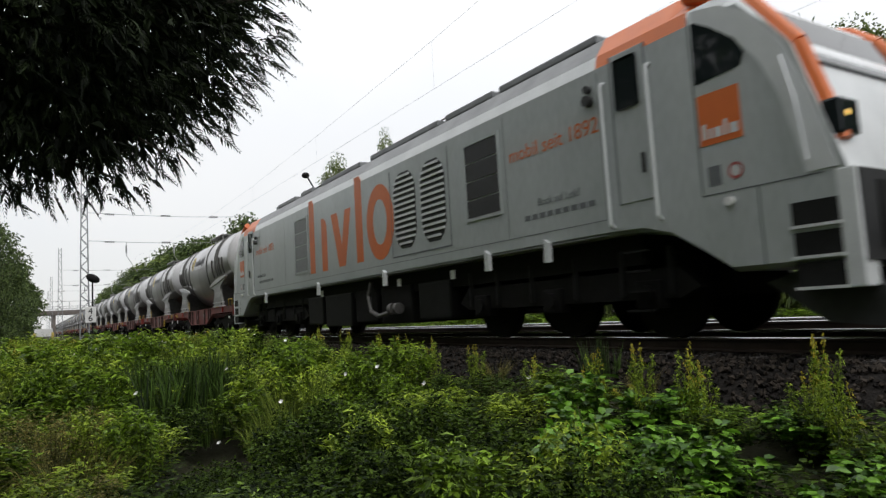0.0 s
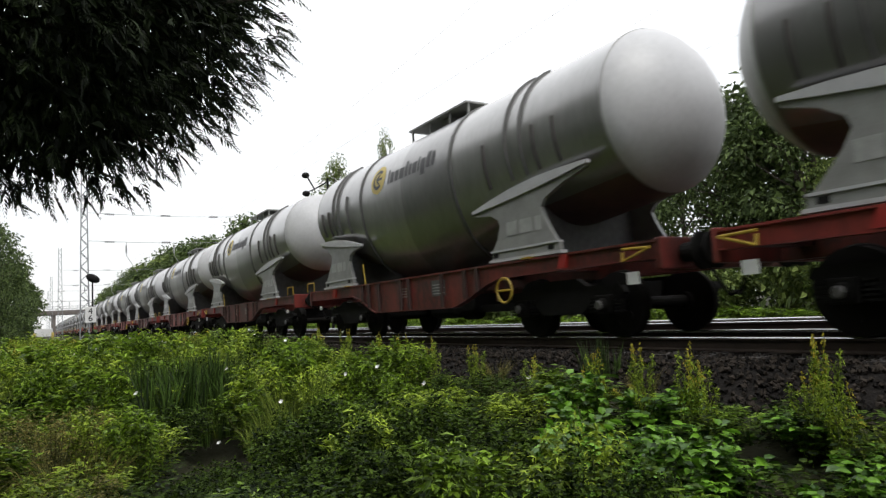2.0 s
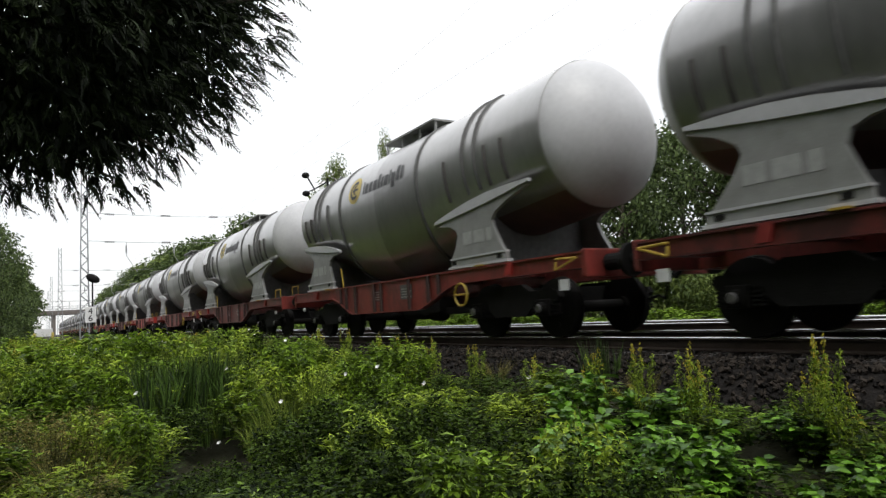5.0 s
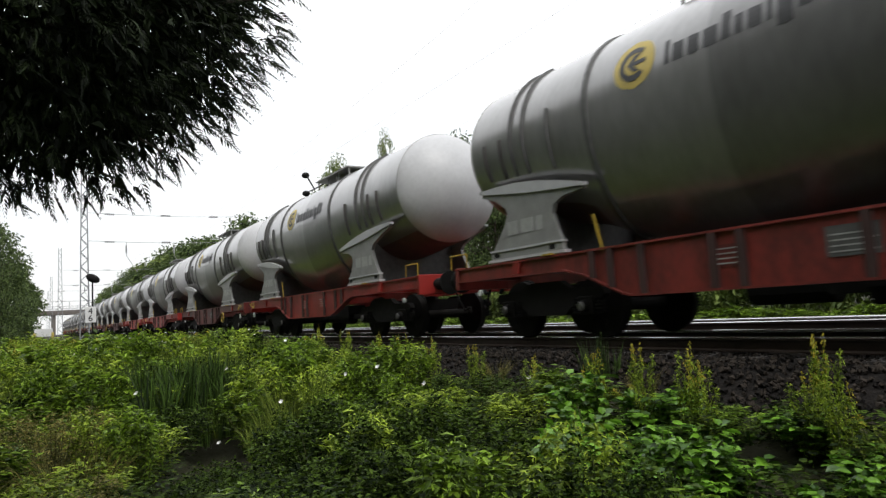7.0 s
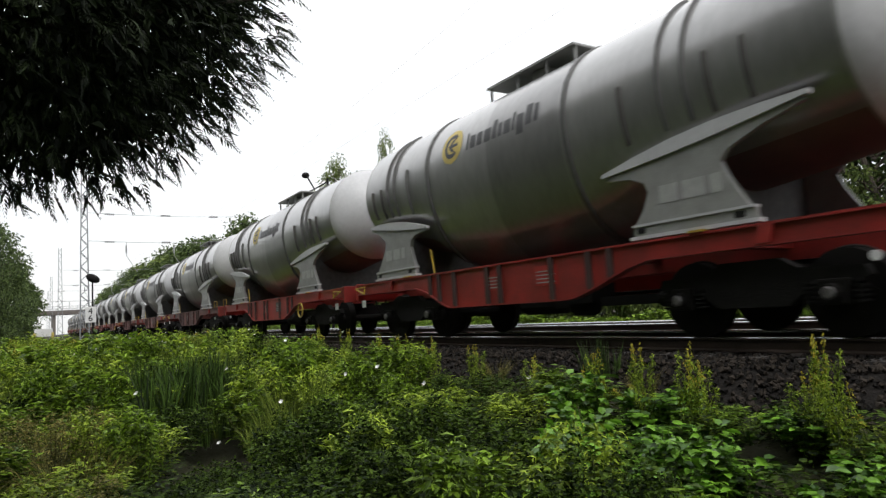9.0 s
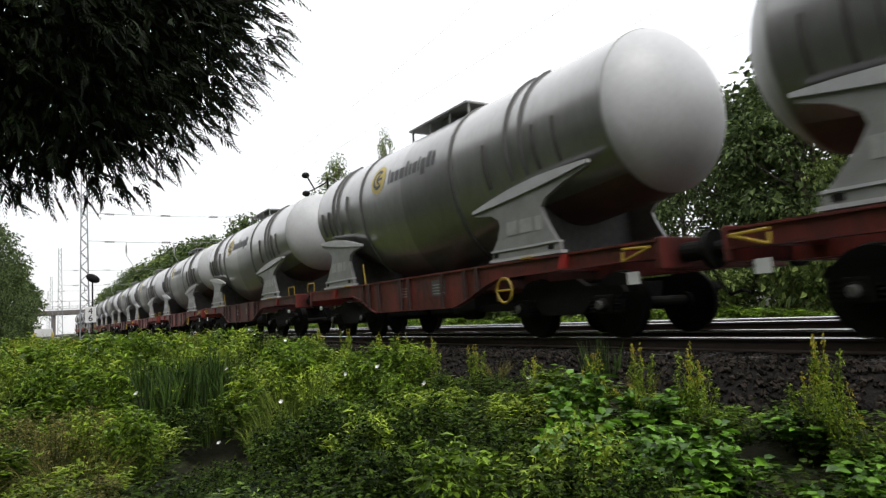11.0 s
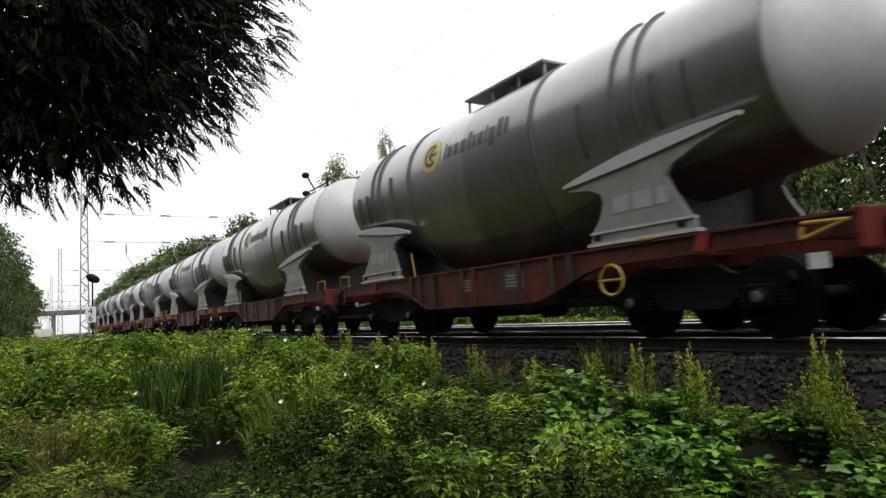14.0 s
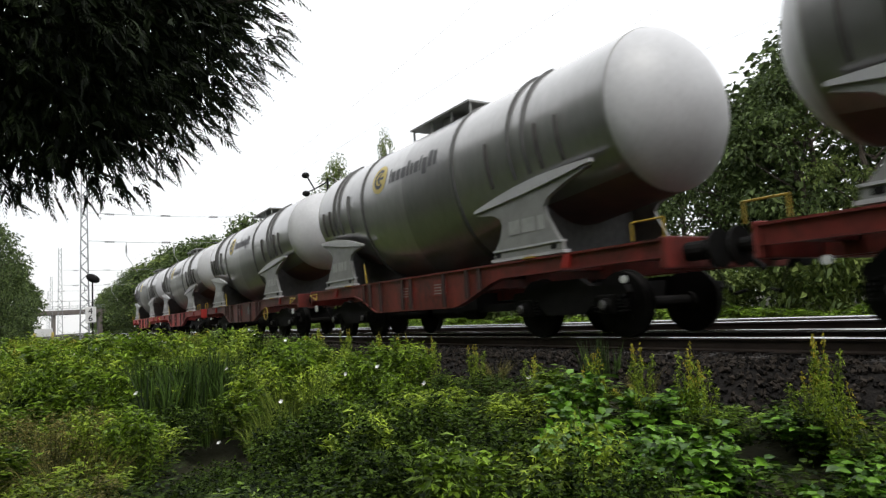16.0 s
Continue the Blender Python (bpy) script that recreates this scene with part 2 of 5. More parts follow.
def build_ground():
    xs = [-1500, -900, -500, -300, -200, -140, -100, -80] + [-70 + i * 1.0 for i in range(86)] + [20, 30, 60, 120, 300, 700]
    ys = [-700, -300, -120, -60, -30, -15] + [-10 + i * 0.6 for i in range(26)] + [5.6, 9, 13, 16, 17, 18, 20, 24, 30, 50, 120, 300, 700, 1500]
    vs = [(x, y, ground_z(x, min(y, 40))) for x in xs for y in ys]
    ny = len(ys)
    fs = [(i * ny + j, (i + 1) * ny + j, (i + 1) * ny + j + 1, i * ny + j + 1) for i in range(len(xs) - 1) for j in range(ny - 1)]
    tagged(raw("ground", vs, fs, M_SOIL, smooth=True), "mossy soil under the trackside weeds", "ground", kind="structure")


BED_Y = [5.25, 5.75, 6.15, 6.5, 9.1, 9.7, 10.2, 14.5, 15.2, 16.2]
BED_Z = [-0.80, -0.52, -0.26, -0.21, -0.21, -0.30, -0.21, -0.21, -0.35, -0.62]


def bed_z(y):
    return float(np.interp(y, BED_Y, BED_Z))


def build_bed():
    xs = [-900, -300, -120, -60, -30, -15, 0, 15, 60, 300]
    vs = [(x, y, z - 0.02) for x in xs for y, z in zip(BED_Y, BED_Z)]
    ny = len(BED_Y)
    fs = [(i * ny + j, (i + 1) * ny + j, (i + 1) * ny + j + 1, i * ny + j + 1) for i in range(len(xs) - 1) for j in range(ny - 1)]
    tagged(raw("ballast_bed", vs, fs, M_BALLAST_FAR), "dark ballast bed carrying two tracks", "ballast", kind="structure")
    rng = np.random.default_rng(5)
    oct_v = np.array([(1, 0, 0), (-1, 0, 0), (0, 1, 0), (0, -1, 0), (0, 0, 1), (0, 0, -1), (.6, .6, .55), (-.6, .5, -.5)], float)
    hull = [(0, 2, 6), (2, 4, 6), (4, 0, 6), (2, 1, 4), (1, 3, 4), (3, 0, 4), (2, 0, 5), (1, 2, 5), (3, 1, 5), (0, 3, 5)]
    vs, fs = [], []

    def strew(count, x0, x1, y0, y1):
        for _ in range(count):
            u = rng.random()
            x = x1 - (x1 - x0) * u ** 1.5
            y = y0 + (y1 - y0) * rng.random()
            s = rng.uniform(0.020, 0.042)
            v = oct_v * rng.uniform(0.7, 1.25, (8, 3)) * s
            q = Euler(rng.uniform(0, 6.28, 3)).to_matrix()
            v = v @ np.array(q) + (x, y, bed_z(y) + s * 0.35)
            k = len(vs)
            vs.extend(v.tolist())
            fs.extend([(a + k, b + k, c + k) for a, b, c in hull])
    strew(13000, -30, 1.5, 5.3, 6.9)
    strew(2500, -30, 1.5, 6.9, 9.4)
    strew(2500, -40, 1.5, 9.4, 16.0)
    ob = raw("ballast_stones", vs, fs, M_BALLAST)
    tagged(ob, "loose dark crushed ballast stones on the shoulder", "ballast", kind="stuff")


RAIL_OUT = [(-.0625, -.172), (.0625, -.172), (.0625, -.158), (.012, -.140), (.010, -.05), (.036, -.04), (.036, -.014), (.031, -.005),
            (.020, 0), (-.020, 0), (-.031, -.005), (-.036, -.014), (-.036, -.04), (-.010, -.05), (-.012, -.140), (-.0625, -.158)]


def build_rail(y, inner):
    bm = B()
    ends = []
    for x in (-700.0, 120.0):
        ends.append([bm.verts.new((x, y + a, b)) for a, b in RAIL_OUT])
    n = len(RAIL_OUT)
    polished = (6, 7, 8, 9, 10, 11) if inner < 0 else (5, 6, 7, 8, 9, 10)
    for i in range(n):
        f = bm.faces.new((ends[0][i], ends[0][(i + 1) % n], ends[1][(i + 1) % n], ends[1][i]))
        f.material_index = 1 if i in polished else 0
    bmesh.ops.recalc_face_normals(bm, faces=bm.faces)
    tagged(part("rail", bm, [M_RAIL, M_RAIL_TOP]), "rusty steel rail with a polished head", "rail", kind="structure")


def build_tracks():
    for c in (TRACK_Y, TRACK_Y + 4.05):
        for o in (-0.75, 0.75):
            build_rail(c + o, -o)
    bm = B()
    prism(bm, [(-.13, -.40), (.13, -.40), (.11, -.185), (-.11, -.185)], -1.3, 1.3)
    sleeper = part("sleeper", bm, M_SLEEPER)
    tagged(sleeper, "grey concrete sleeper bedded in ballast", "sleeper", "sleepers of the tracks", kind="structure")
    first = True
    for c in (TRACK_Y, TRACK_Y + 4.05):
        for i in range(75):
            m = pose(1.2 - i * 0.62, c, 0)
            if first:
                sleeper.matrix_basis = m
                first = False
            else:
                copy_thing(sleeper, m)


build_ground()
build_bed()
build_tracks()

# ---- tank containers and container wagons ----
TANK_W, TANK_ZC, TANK_TOP = 1.27, 3.20, 4.47
SEAM = 5.3
LOGO_U = -1.60
RINGS = (-2.50, 1.45)


def tank_bottom(u):
    return float(np.interp(u, [-5.3, -3.3, -2.5, -0.5, 1.45, 2.4, 5.3], [2.02, 1.72, 1.38, 1.22, 1.38, 1.66, 2.02]))


def tank_point(u, a, k=1.0):
    """A point of the shell at u along the tank and angle a, 0 at the crown, growing towards -y."""
    zb = tank_bottom(u)
    c, s = math.cos(a), math.sin(a)
    h = (TANK_TOP - TANK_ZC) if c >= 0 else (TANK_ZC - zb)
    return (u, -TANK_W * k * s, TANK_ZC + h * k * c)


def tank_band(u0, u1, k, a0=0.0, a1=2 * math.pi, seg=56):
    """A raised strip round the shell from u0 to u1."""
    bm = B()
    closed = a1 - a0 > 6.2
    rows = []
    for u, kk in ((u0, 0.998), (u0 + 0.012, k), (u1 - 0.012, k), (u1, 0.998)):
        rows.append([bm.verts.new(tank_point(u, a0 + (a1 - a0) * i / seg, kk)) for i in range(seg if closed else seg + 1)])
    for r0, r1 in zip(rows[:-1], rows[1:]):
        n = len(r0)
        for i in range(n if closed else n - 1):
            bm.faces.new((r0[i], r0[(i + 1) % n], r1[(i + 1) % n], r1[i]))
    bmesh.ops.recalc_face_normals(bm, faces=bm.faces)
    return bm


def shell_patch(bm, u0, u1, h0, h1, k=1.004, edges=None):
    """A sign laid on the shell in narrow courses: from u0 to u1 and between two arc heights above the widest line."""
    n = max(2, int((h1 - h0) / .05))
    rows = []
    for i in range(n + 1):
        h = h0 + (h1 - h0) * i / n
        a, b = edges(h) if edges else (u0, u1)
        rows.append([bm.verts.new(tank_point(u, math.pi / 2 - h / TANK_W, k)) for u in (a, b)])
    for r0, r1 in zip(rows[:-1], rows[1:]):
        bm.faces.new((r0[0], r0[1], r1[1], r1[0]))
    return bm


def build_tank():
    tank = new("tank_container")
    tagged(tank, "grey cylindrical tank container with ribbed saddles and dusty underside", "tank", "tank containers on the wagons")
    bm = B()
    seg = 56
    crease = -0.5
    us = [-SEAM + (crease + SEAM) * i / 18 for i in range(19)] + [crease + (SEAM - crease) * i / 22 for i in range(23)]
    rows = [[bm.verts.new(tank_point(u, 2 * math.pi * i / seg)) for i in range(seg)] for u in us]
    for j, (r0, r1) in enumerate(zip(rows[:-1], rows[1:])):
        if us[j] == us[j + 1]:
            continue
        for i in range(seg):
            f = bm.faces.new((r0[i], r1[i], r1[(i + 1) % seg], r0[(i + 1) % seg]))
            um = (us[j] + us[j + 1]) / 2
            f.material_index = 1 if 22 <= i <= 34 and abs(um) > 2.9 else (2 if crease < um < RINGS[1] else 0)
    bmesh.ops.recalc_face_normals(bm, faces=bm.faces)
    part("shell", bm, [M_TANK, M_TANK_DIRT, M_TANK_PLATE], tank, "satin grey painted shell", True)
    for e in (-1, 1):
        bm = B()
        zb = tank_bottom(SEAM)
        mid = (TANK_TOP + zb) / 2
        rows = []
        for k in (1.0, .97, .9, .78, .6, .4, .2, .04):
            depth = .64 * (math.sqrt(1.0 - .62 * k * k) - math.sqrt(.38)) / (1 - math.sqrt(.38)) + (.06 if k < 1 else 0)
            row = []
            for i in range(seg):
                q = tank_point(SEAM, 2 * math.pi * i / seg)
                row.append(bm.verts.new((e * (SEAM + depth), q[1] * k, mid + (q[2] - mid) * k)))
            rows.append(row)
        for r0, r1 in zip(rows[:-1], rows[1:]):
            for i in range(seg):
                bm.faces.new((r0[i], r0[(i + 1) % seg], r1[(i + 1) % seg], r1[i]))
        bm.faces.new(rows[-1])
        bmesh.ops.recalc_face_normals(bm, faces=bm.faces)
        part("end_cap", bm, M_TANK_END, tank, "dished end cap, grey lightened for facing open sky", True)
    for u in RINGS:
        part("ring", tank_band(u - 0.05, u + 0.05, 1.022), M_BAND, tank, "dark stiffening ring")
    for u in (-SEAM, SEAM):
        part("seam", tank_band(u - 0.02, u + 0.02, 1.004), M_SADDLE, tank)
    for s in (1, -1):
        for u, up in ((2.54, 0.85), (3.16, 2.6), (3.54, 2.6), (3.85, 0.85), (4.33, 0.85), (-4.92, 0.8), (-4.50, 0.8), (-4.21, 2.6), (-3.90, 2.6), (-3.31, 1.05)):
            a0, a1 = 2.02 - up * 0.62, 2.02
            band = tank_band(u - 0.026, u + 0.026, 1.034, a0, a1, 14)
            if s < 0:
                bmesh.ops.scale(band, vec=(1, -1, 1), verts=band.verts)
                bmesh.ops.reverse_faces(band, faces=band.faces)
            part("rib", band, M_RIB if up < 1 else M_BAND, tank)
    # saddles: outline of the plate, base ends and tips of the upper flange at each end
    right = [(2.60, 1.26), (4.28, 1.26), (4.28, 1.42), (4.20, 1.48), (3.99, 1.82), (3.92, 2.0), (4.02, 2.12), (4.45, 2.28), (4.95, 2.41), (4.6, 2.44),
             (4.2, 2.36), (3.2, 2.24), (2.5, 2.18), (2.17, 2.16), (2.2, 2.10), (2.62, 2.05), (2.82, 1.96), (2.87, 1.84), (2.78, 1.62), (2.62, 1.44)]
    left = [(-4.92, 1.26), (-3.15, 1.26), (-3.16, 1.42), (-3.24, 1.60), (-3.34, 1.86), (-3.28, 2.0), (-3.08, 2.08), (-2.66, 2.12), (-2.64, 2.17), (-3.0, 2.20),
            (-3.9, 2.27), (-4.6, 2.38), (-5.06, 2.44), (-5.08, 2.39), (-4.72, 2.28), (-4.46, 2.12), (-4.42, 2.0), (-4.52, 1.82), (-4.82, 1.48), (-4.92, 1.42)]
    for poly, lo0, lo1, tip0, tip1, zt0, zt1 in ((right, 2.60, 4.28, 2.14, 4.98, 2.15, 2.45), (left, -4.92, -3.15, -5.11, -2.61, 2.45, 2.15)):
        mid = (lo0 + lo1) / 2
        for y0, y1 in ((-1.27, -1.19), (1.19, 1.27)):
            bm = B()
            prism(bm, poly, y0, y1)
            sad = part("saddle", bm, M_SADDLE, tank, "grey pressed steel saddle plate")
            bm = B()
            w = tip1 - tip0
            top = [(tip0 + w * f, zt0 + (zt1 - zt0) * f + .05 + .10 * math.sin(math.pi * f)) for f in (1, .8, .6, .4, .2, 0)]
            low = [(tip0 + w * f, zt0 + (zt1 - zt0) * f - .03 * math.sin(math.pi * f)) for f in (0, .2, .4, .6, .8, 1)]
            prism(bm, top + low, min(y0, y1) - (.035 if y0 < 0 else -.02), max(y0, y1) + (.035 if y0 > 0 else -.02))
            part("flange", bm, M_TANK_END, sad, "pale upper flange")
            bm = B()
            box(bm, lo0 - .05, lo1 + .05, y0 - 0.03, y1 + 0.03, 1.255, 1.30)
            box(bm, lo0, lo1, y0 - 0.02, y1 + 0.02, 1.42, 1.45)
            part("base_rail", bm, M_TANK_END, sad)
            for px, w in ((-.26, .26), (.10, .30), (.40, .14)):
                bm = B()
                yy = y0 - 0.006 if y0 < 0 else y1 + 0.001
                box(bm, mid + px - w / 2, mid + px + w / 2, yy, yy + 0.005, 1.66, 1.88)
                part("data_plate", bm, M_PLATE, sad)
            # latch holes as raised plates, the shade inside painted black
            for px in (-.72, .66):
                bm = B()
                yy = y0 - 0.012 if y0 < 0 else y1 + 0.001
                box(bm, mid + px - .06, mid + px + .06, yy, yy + 0.011, 1.33, 1.40)
                part("latch_hole", bm, M_BOGIE, sad, "small black plate for the shade in a latch hole")
        bm = B()
        prism(bm, [(mid - .05, 1.26), (mid + .05, 1.26), (mid + .05, 2.2), (mid - .05, 2.2)], -1.2, 1.2)
        part("cross_web", bm, M_BAND, tank)
    # catwalk on the crown
    bm = B()
    box(bm, -1.45, 0.95, -0.46, 0.42, 4.66, 4.70)
    for x in (-1.4, -0.6, 0.2, 0.9):
        for y in (-.40, .36):
            box(bm, x - .02, x + .02, y, y + .04, 4.36, 4.66)
    part("catwalk", bm, M_SADDLE, tank, "steel grating catwalk with toe boards")
    bm = B()
    cyl(bm, (-0.2, 0, 4.4), (-0.2, 0, 4.64), 0.28, seg=20)
    part("hatch", bm, M_SADDLE, tank)
    for u in (RINGS[0], RINGS[1]):
        bm = B()
        tube(bm, [(u, -0.12, 4.48), (u, -0.10, 4.58), (u, 0.0, 4.6), (u, 0.10, 4.58), (u, 0.12, 4.48)], 0.015, 6)
        part("lifting_eye", bm, M_GALV, tank)
    # markings: round yellow sign and grey bars where lettering stands
    bm = B()
    R0, HC = .34, .34

    def disc(h):
        w = math.sqrt(max(1e-6, R0 * R0 - (h - HC) ** 2))
        return LOGO_U - w, LOGO_U + w
    shell_patch(bm, 0, 0, HC - R0, HC + R0, 1.005, disc)
    sign = part("round_sign", bm, M_LOGO_Y, tank, "round yellow sign on the shell")
    bm = B()
    arc = []
    for i in range(15, 46):
        t = i * math.pi / 20
        arc.append([bm.verts.new(tank_point(LOGO_U + r * math.sin(t), math.pi / 2 - (HC + r * math.cos(t)) / TANK_W, 1.009)) for r in (.155, .235)])
    for r0, r1 in zip(arc[:-1], arc[1:]):
        bm.faces.new((r0[0], r0[1], r1[1], r1[0]))
    part("sign_mark", bm, M_LOGO_G, sign, "dark open ring")
    bm = B()
    shell_patch(bm, LOGO_U - .04, LOGO_U + .2, HC - .03, HC + .03, 1.009)
    shell_patch(bm, 0, 0, HC - .12, HC + .12, 1.010, lambda h: (LOGO_U - .11 + abs(h - HC), LOGO_U - .02 + abs(h - HC)))
    part("sign_mark", bm, M_LOGO_G, sign)
    x = LOGO_U + 0.50
    for w, h0, h1 in ((.06, .14, .46), (.16, .14, .38), (.16, .14, .38), (.19, .14, .38), (.11, .14, .48), (.10, .14, .38), (.17, .14, .38), (.06, .14, .46), (.17, .04, .38), (.15, .14, .48), (.10, .14, .44)):
        bm = B()
        shell_patch(bm, x, x + w, h0, h1, 1.005)
        part("letter_bar", bm, M_LOGO_G, tank)
        x += w + 0.055
    return tank


def bogie_mesh(bogie):
    for s in (-1, 1):
        y0, y1 = s * 1.0 - 0.06, s * 1.0 + 0.06
        bm = B()
        prism(bm, [(-1.25, .62), (-1.2, .72), (-.55, .74), (-.35, .86), (.35, .86), (.55, .74), (1.2, .72), (1.25, .62), (1.1, .52), (.62, .50), (.42, .34), (-.42, .34), (-.62, .50), (-1.1, .52)], y0, y1)
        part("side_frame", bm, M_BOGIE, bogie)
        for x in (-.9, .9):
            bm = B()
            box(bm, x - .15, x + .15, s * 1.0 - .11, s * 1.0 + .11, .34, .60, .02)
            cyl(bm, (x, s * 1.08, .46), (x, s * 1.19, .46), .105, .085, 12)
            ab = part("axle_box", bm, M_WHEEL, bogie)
            bm = B()
            cyl(bm, (x, s * 1.19, .46), (x, s * 1.215, .46), .07, .05, 12)
            part("axle_cap", bm, M_CAP, ab, "worn grey axle cap")
            for dx in (-.24, .24):
                bm = B()
                for k in range(5):
                    cyl(bm, (x + dx, s * 1.03, .36 + k * .05), (x + dx, s * 1.03, .385 + k * .05), .075, seg=10)
                part("coil_spring", bm, M_BOGIE, bogie)
    bm = B()
    box(bm, -.25, .25, -1.0, 1.0, .50, .80)
    cyl(bm, (0, 0, .8), (0, 0, .98), .28, seg=16)
    part("bolster", bm, M_BOGIE, bogie)
    sets = []
    for x in (-.9, .9):
        bm = B()
        for s in (-1, 1):
            cyl(bm, (0, s * .69, 0), (0, s * .82, 0), .455, .455, 28)
            cyl(bm, (0, s * .675, 0), (0, s * .70, 0), .485, .47, 28)
            cyl(bm, (0, s * .60, 0), (0, s * .88, 0), .13, seg=12)
            for k in range(6):
                t = k * math.pi / 3
                cyl(bm, (.27 * math.cos(t), s * .815, .27 * math.sin(t)), (.27 * math.cos(t), s * .835, .27 * math.sin(t)), .045, seg=6)
        cyl(bm, (0, -.95, 0), (0, .95, 0), .085, seg=12)
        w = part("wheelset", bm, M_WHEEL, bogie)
        w.location = (x, 0, .46)
        sets.append(w)
    return sets


WHEELSETS = []


# Red-brown for the sill stiffeners; the recess shading is put into the colour.
M_SHADED_RED = material("shaded_red_brown", (0.06, 0.024, 0.021), 0.7, second=(0.03, 0.015, 0.013), scale=5)


def build_wagon(red, variant):
    wagon = new("container_wagon")
    tagged(wagon, "red four-axle container wagon with fish-belly side sills", "wagon", "wagons of the freight train")
    low = [(6.0, 1.02), (2.75, 1.01), (2.40, .93), (1.75, .70), (1.40, .60), (1.22, .58), (-1.95, .58), (-2.12, .62), (-2.45, .76), (-2.78, .90), (-3.2, 1.0), (-6.0, 1.02)]
    outline = [(-6.0, 1.22), (6.0, 1.22)] + low
    for s in (-1, 1):
        bm = B()
        prism(bm, outline, s * 1.28 - .012, s * 1.28 + .012)
        box(bm, -6.0, 6.0, s * 1.26 - .07, s * 1.26 + .07, 1.205, 1.235)
        for (xa, za), (xb, zb) in zip(low[:-1], low[1:]):
            prism(bm, [(xa, za), (xb, zb), (xb, zb - .025), (xa, za - .025)], s * 1.26 - .07, s * 1.26 + .07)
        sill = part("side_sill", bm, red, wagon, "riveted red side sill, rust and brake dust")
        for x in (-2.62, -2.28, -1.75, -.72, -.36, .92, 1.7, 2.1):
            zb = float(np.interp(x, [q[0] for q in low[::-1]], [q[1] for q in low[::-1]]))
            bm = B()
            prism(bm, [(x - .05, zb), (x + .05, zb), (x + .05, 1.21), (x - .05, 1.21)], s * 1.31 - .02, s * 1.31 + .02)
            part("stiffener", bm, M_SHADED_RED, sill, "vertical stiffener in a red darkened for recess shade")
        for x, w, h, m in ((-.52, .46, .26, M_WAGON_BRIGHT), (.78, .5, .3, M_BAND if variant else M_WAGON_BRIGHT)):
            bm = B()
            box(bm, x - w / 2, x + w / 2, s * 1.297 - .003, s * 1.297 + .003, .80, .80 + h)
            p = part("sign_panel", bm, red if m is M_WAGON_BRIGHT else m, sill)
            for k in range(4):
                bm = B()
                box(bm, x - w / 2 + .04, x + w / 2 - .08 * (k % 2) - .04, s * 1.302 - .002, s * 1.302 + .002, .84 + k * .055, .855 + k * .055)
                part("letter_bar", bm, M_PLATE, p)
        for x in (-4.3, 4.3):
            bm = B()
            prism(bm, [(x - .10, 1.02), (x + .07, 1.02), (x + .13, 1.22), (x - .02, 1.22)], s * 1.32 - .02, s * 1.32 + .03)
            part("lashing_plate", bm, M_WAGON_BRIGHT, sill, "pale worn red bracket")
        for x in (-3.5, 3.5):
            bm = B()
            box(bm, x - .10, x + .10, s * 1.27 - .09, s * 1.27 + .09, 1.236, 1.262)
            part("container_lock", bm, M_YELLOW, sill, "yellow container lock")
    bm = B()
    for x in (-5.6, -3.9, -2.0, 0, 2.0, 3.9, 5.6):
        box(bm, x - .10, x + .10, -1.25, 1.25, 1.0, 1.2)
    box(bm, -5.9, 5.9, -.28, -.18, .86, 1.2)
    box(bm, -5.9, 5.9, .18, .28, .86, 1.2)
    part("underframe", bm, red, wagon)
    for e in (-1, 1):
        bm = B()
        box(bm, min(e * 5.98, e * 6.08), max(e * 5.98, e * 6.08), -1.32, 1.32, .86, 1.26, .02)
        beam = part("end_beam", bm, red, wagon)
        for y in (-.88, .88):
            bm = B()
            cyl(bm, (e * 6.08, y, 1.06), (e * 6.34, y, 1.06), .12, seg=14)
            cyl(bm, (e * 6.34, y, 1.06), (e * 6.50, y, 1.06), .09, seg=14)
            cyl(bm, (e * 6.50, y, 1.06), (e * 6.54, y, 1.06), .23, .235, 20)
            part("buffer", bm, M_BOGIE, wagon)
        bm = B()
        tube(bm, [(e * 6.05, 0, 1.02), (e * 6.3, 0, .98), (e * 6.45, 0, .86), (e * 6.5, 0, .80)], .04, 8)
        part("coupling", bm, M_BOGIE, wagon)
        bm = B()
        tube(bm, [(e * 6.1, -.5, .95), (e * 6.25, -.5, .7), (e * 6.35, -.45, .5), (e * 6.5, -.4, .55)], .022, 6)
        part("brake_hose", bm, M_BOGIE, wagon)
        if (e > 0) != bool(variant):
            bm = B()
            tube(bm, [(e * 5.62, -1.36, 1.24), (e * 5.62, -1.36, 1.48), (e * 6.12, -1.36, 1.48), (e * 6.12, -1.36, 1.24)], .013, 6)
            part("grab_rail", bm, M_YELLOW, wagon, "yellow painted grab rail")
        else:
            bm = B()
            tube(bm, [(e * 5.5, -1.36, 1.12), (e * 5.5, -1.38, 1.0), (e * 5.95, -1.38, 1.14), (e * 5.5, -1.36, 1.16)], .018, 6)
            part("uncoupling_lever", bm, M_YELLOW, wagon, "yellow lever")
        bm = B()
        if (e > 0) == bool(variant):
            box(bm, e * 5.62 - .10, e * 5.62 + .10, -1.34, -1.335, .70, .86)
            part("data_plate", bm, M_WHITE, wagon, "small pale plate")
        else:
            cyl(bm, (e * 5.35, -1.26, .78), (e * 5.35, -1.31, .78), .05, seg=10)
            part("tail_lamp", bm, M_WHITE, wagon, "small white lamp")
    # brake gear below the middle
    bm = B()
    cyl(bm, (-.9, -.3, .55), (.1, -.3, .55), .20, seg=16)
    box(bm, .1, 2.5, -.55, -.45, .44, .58)
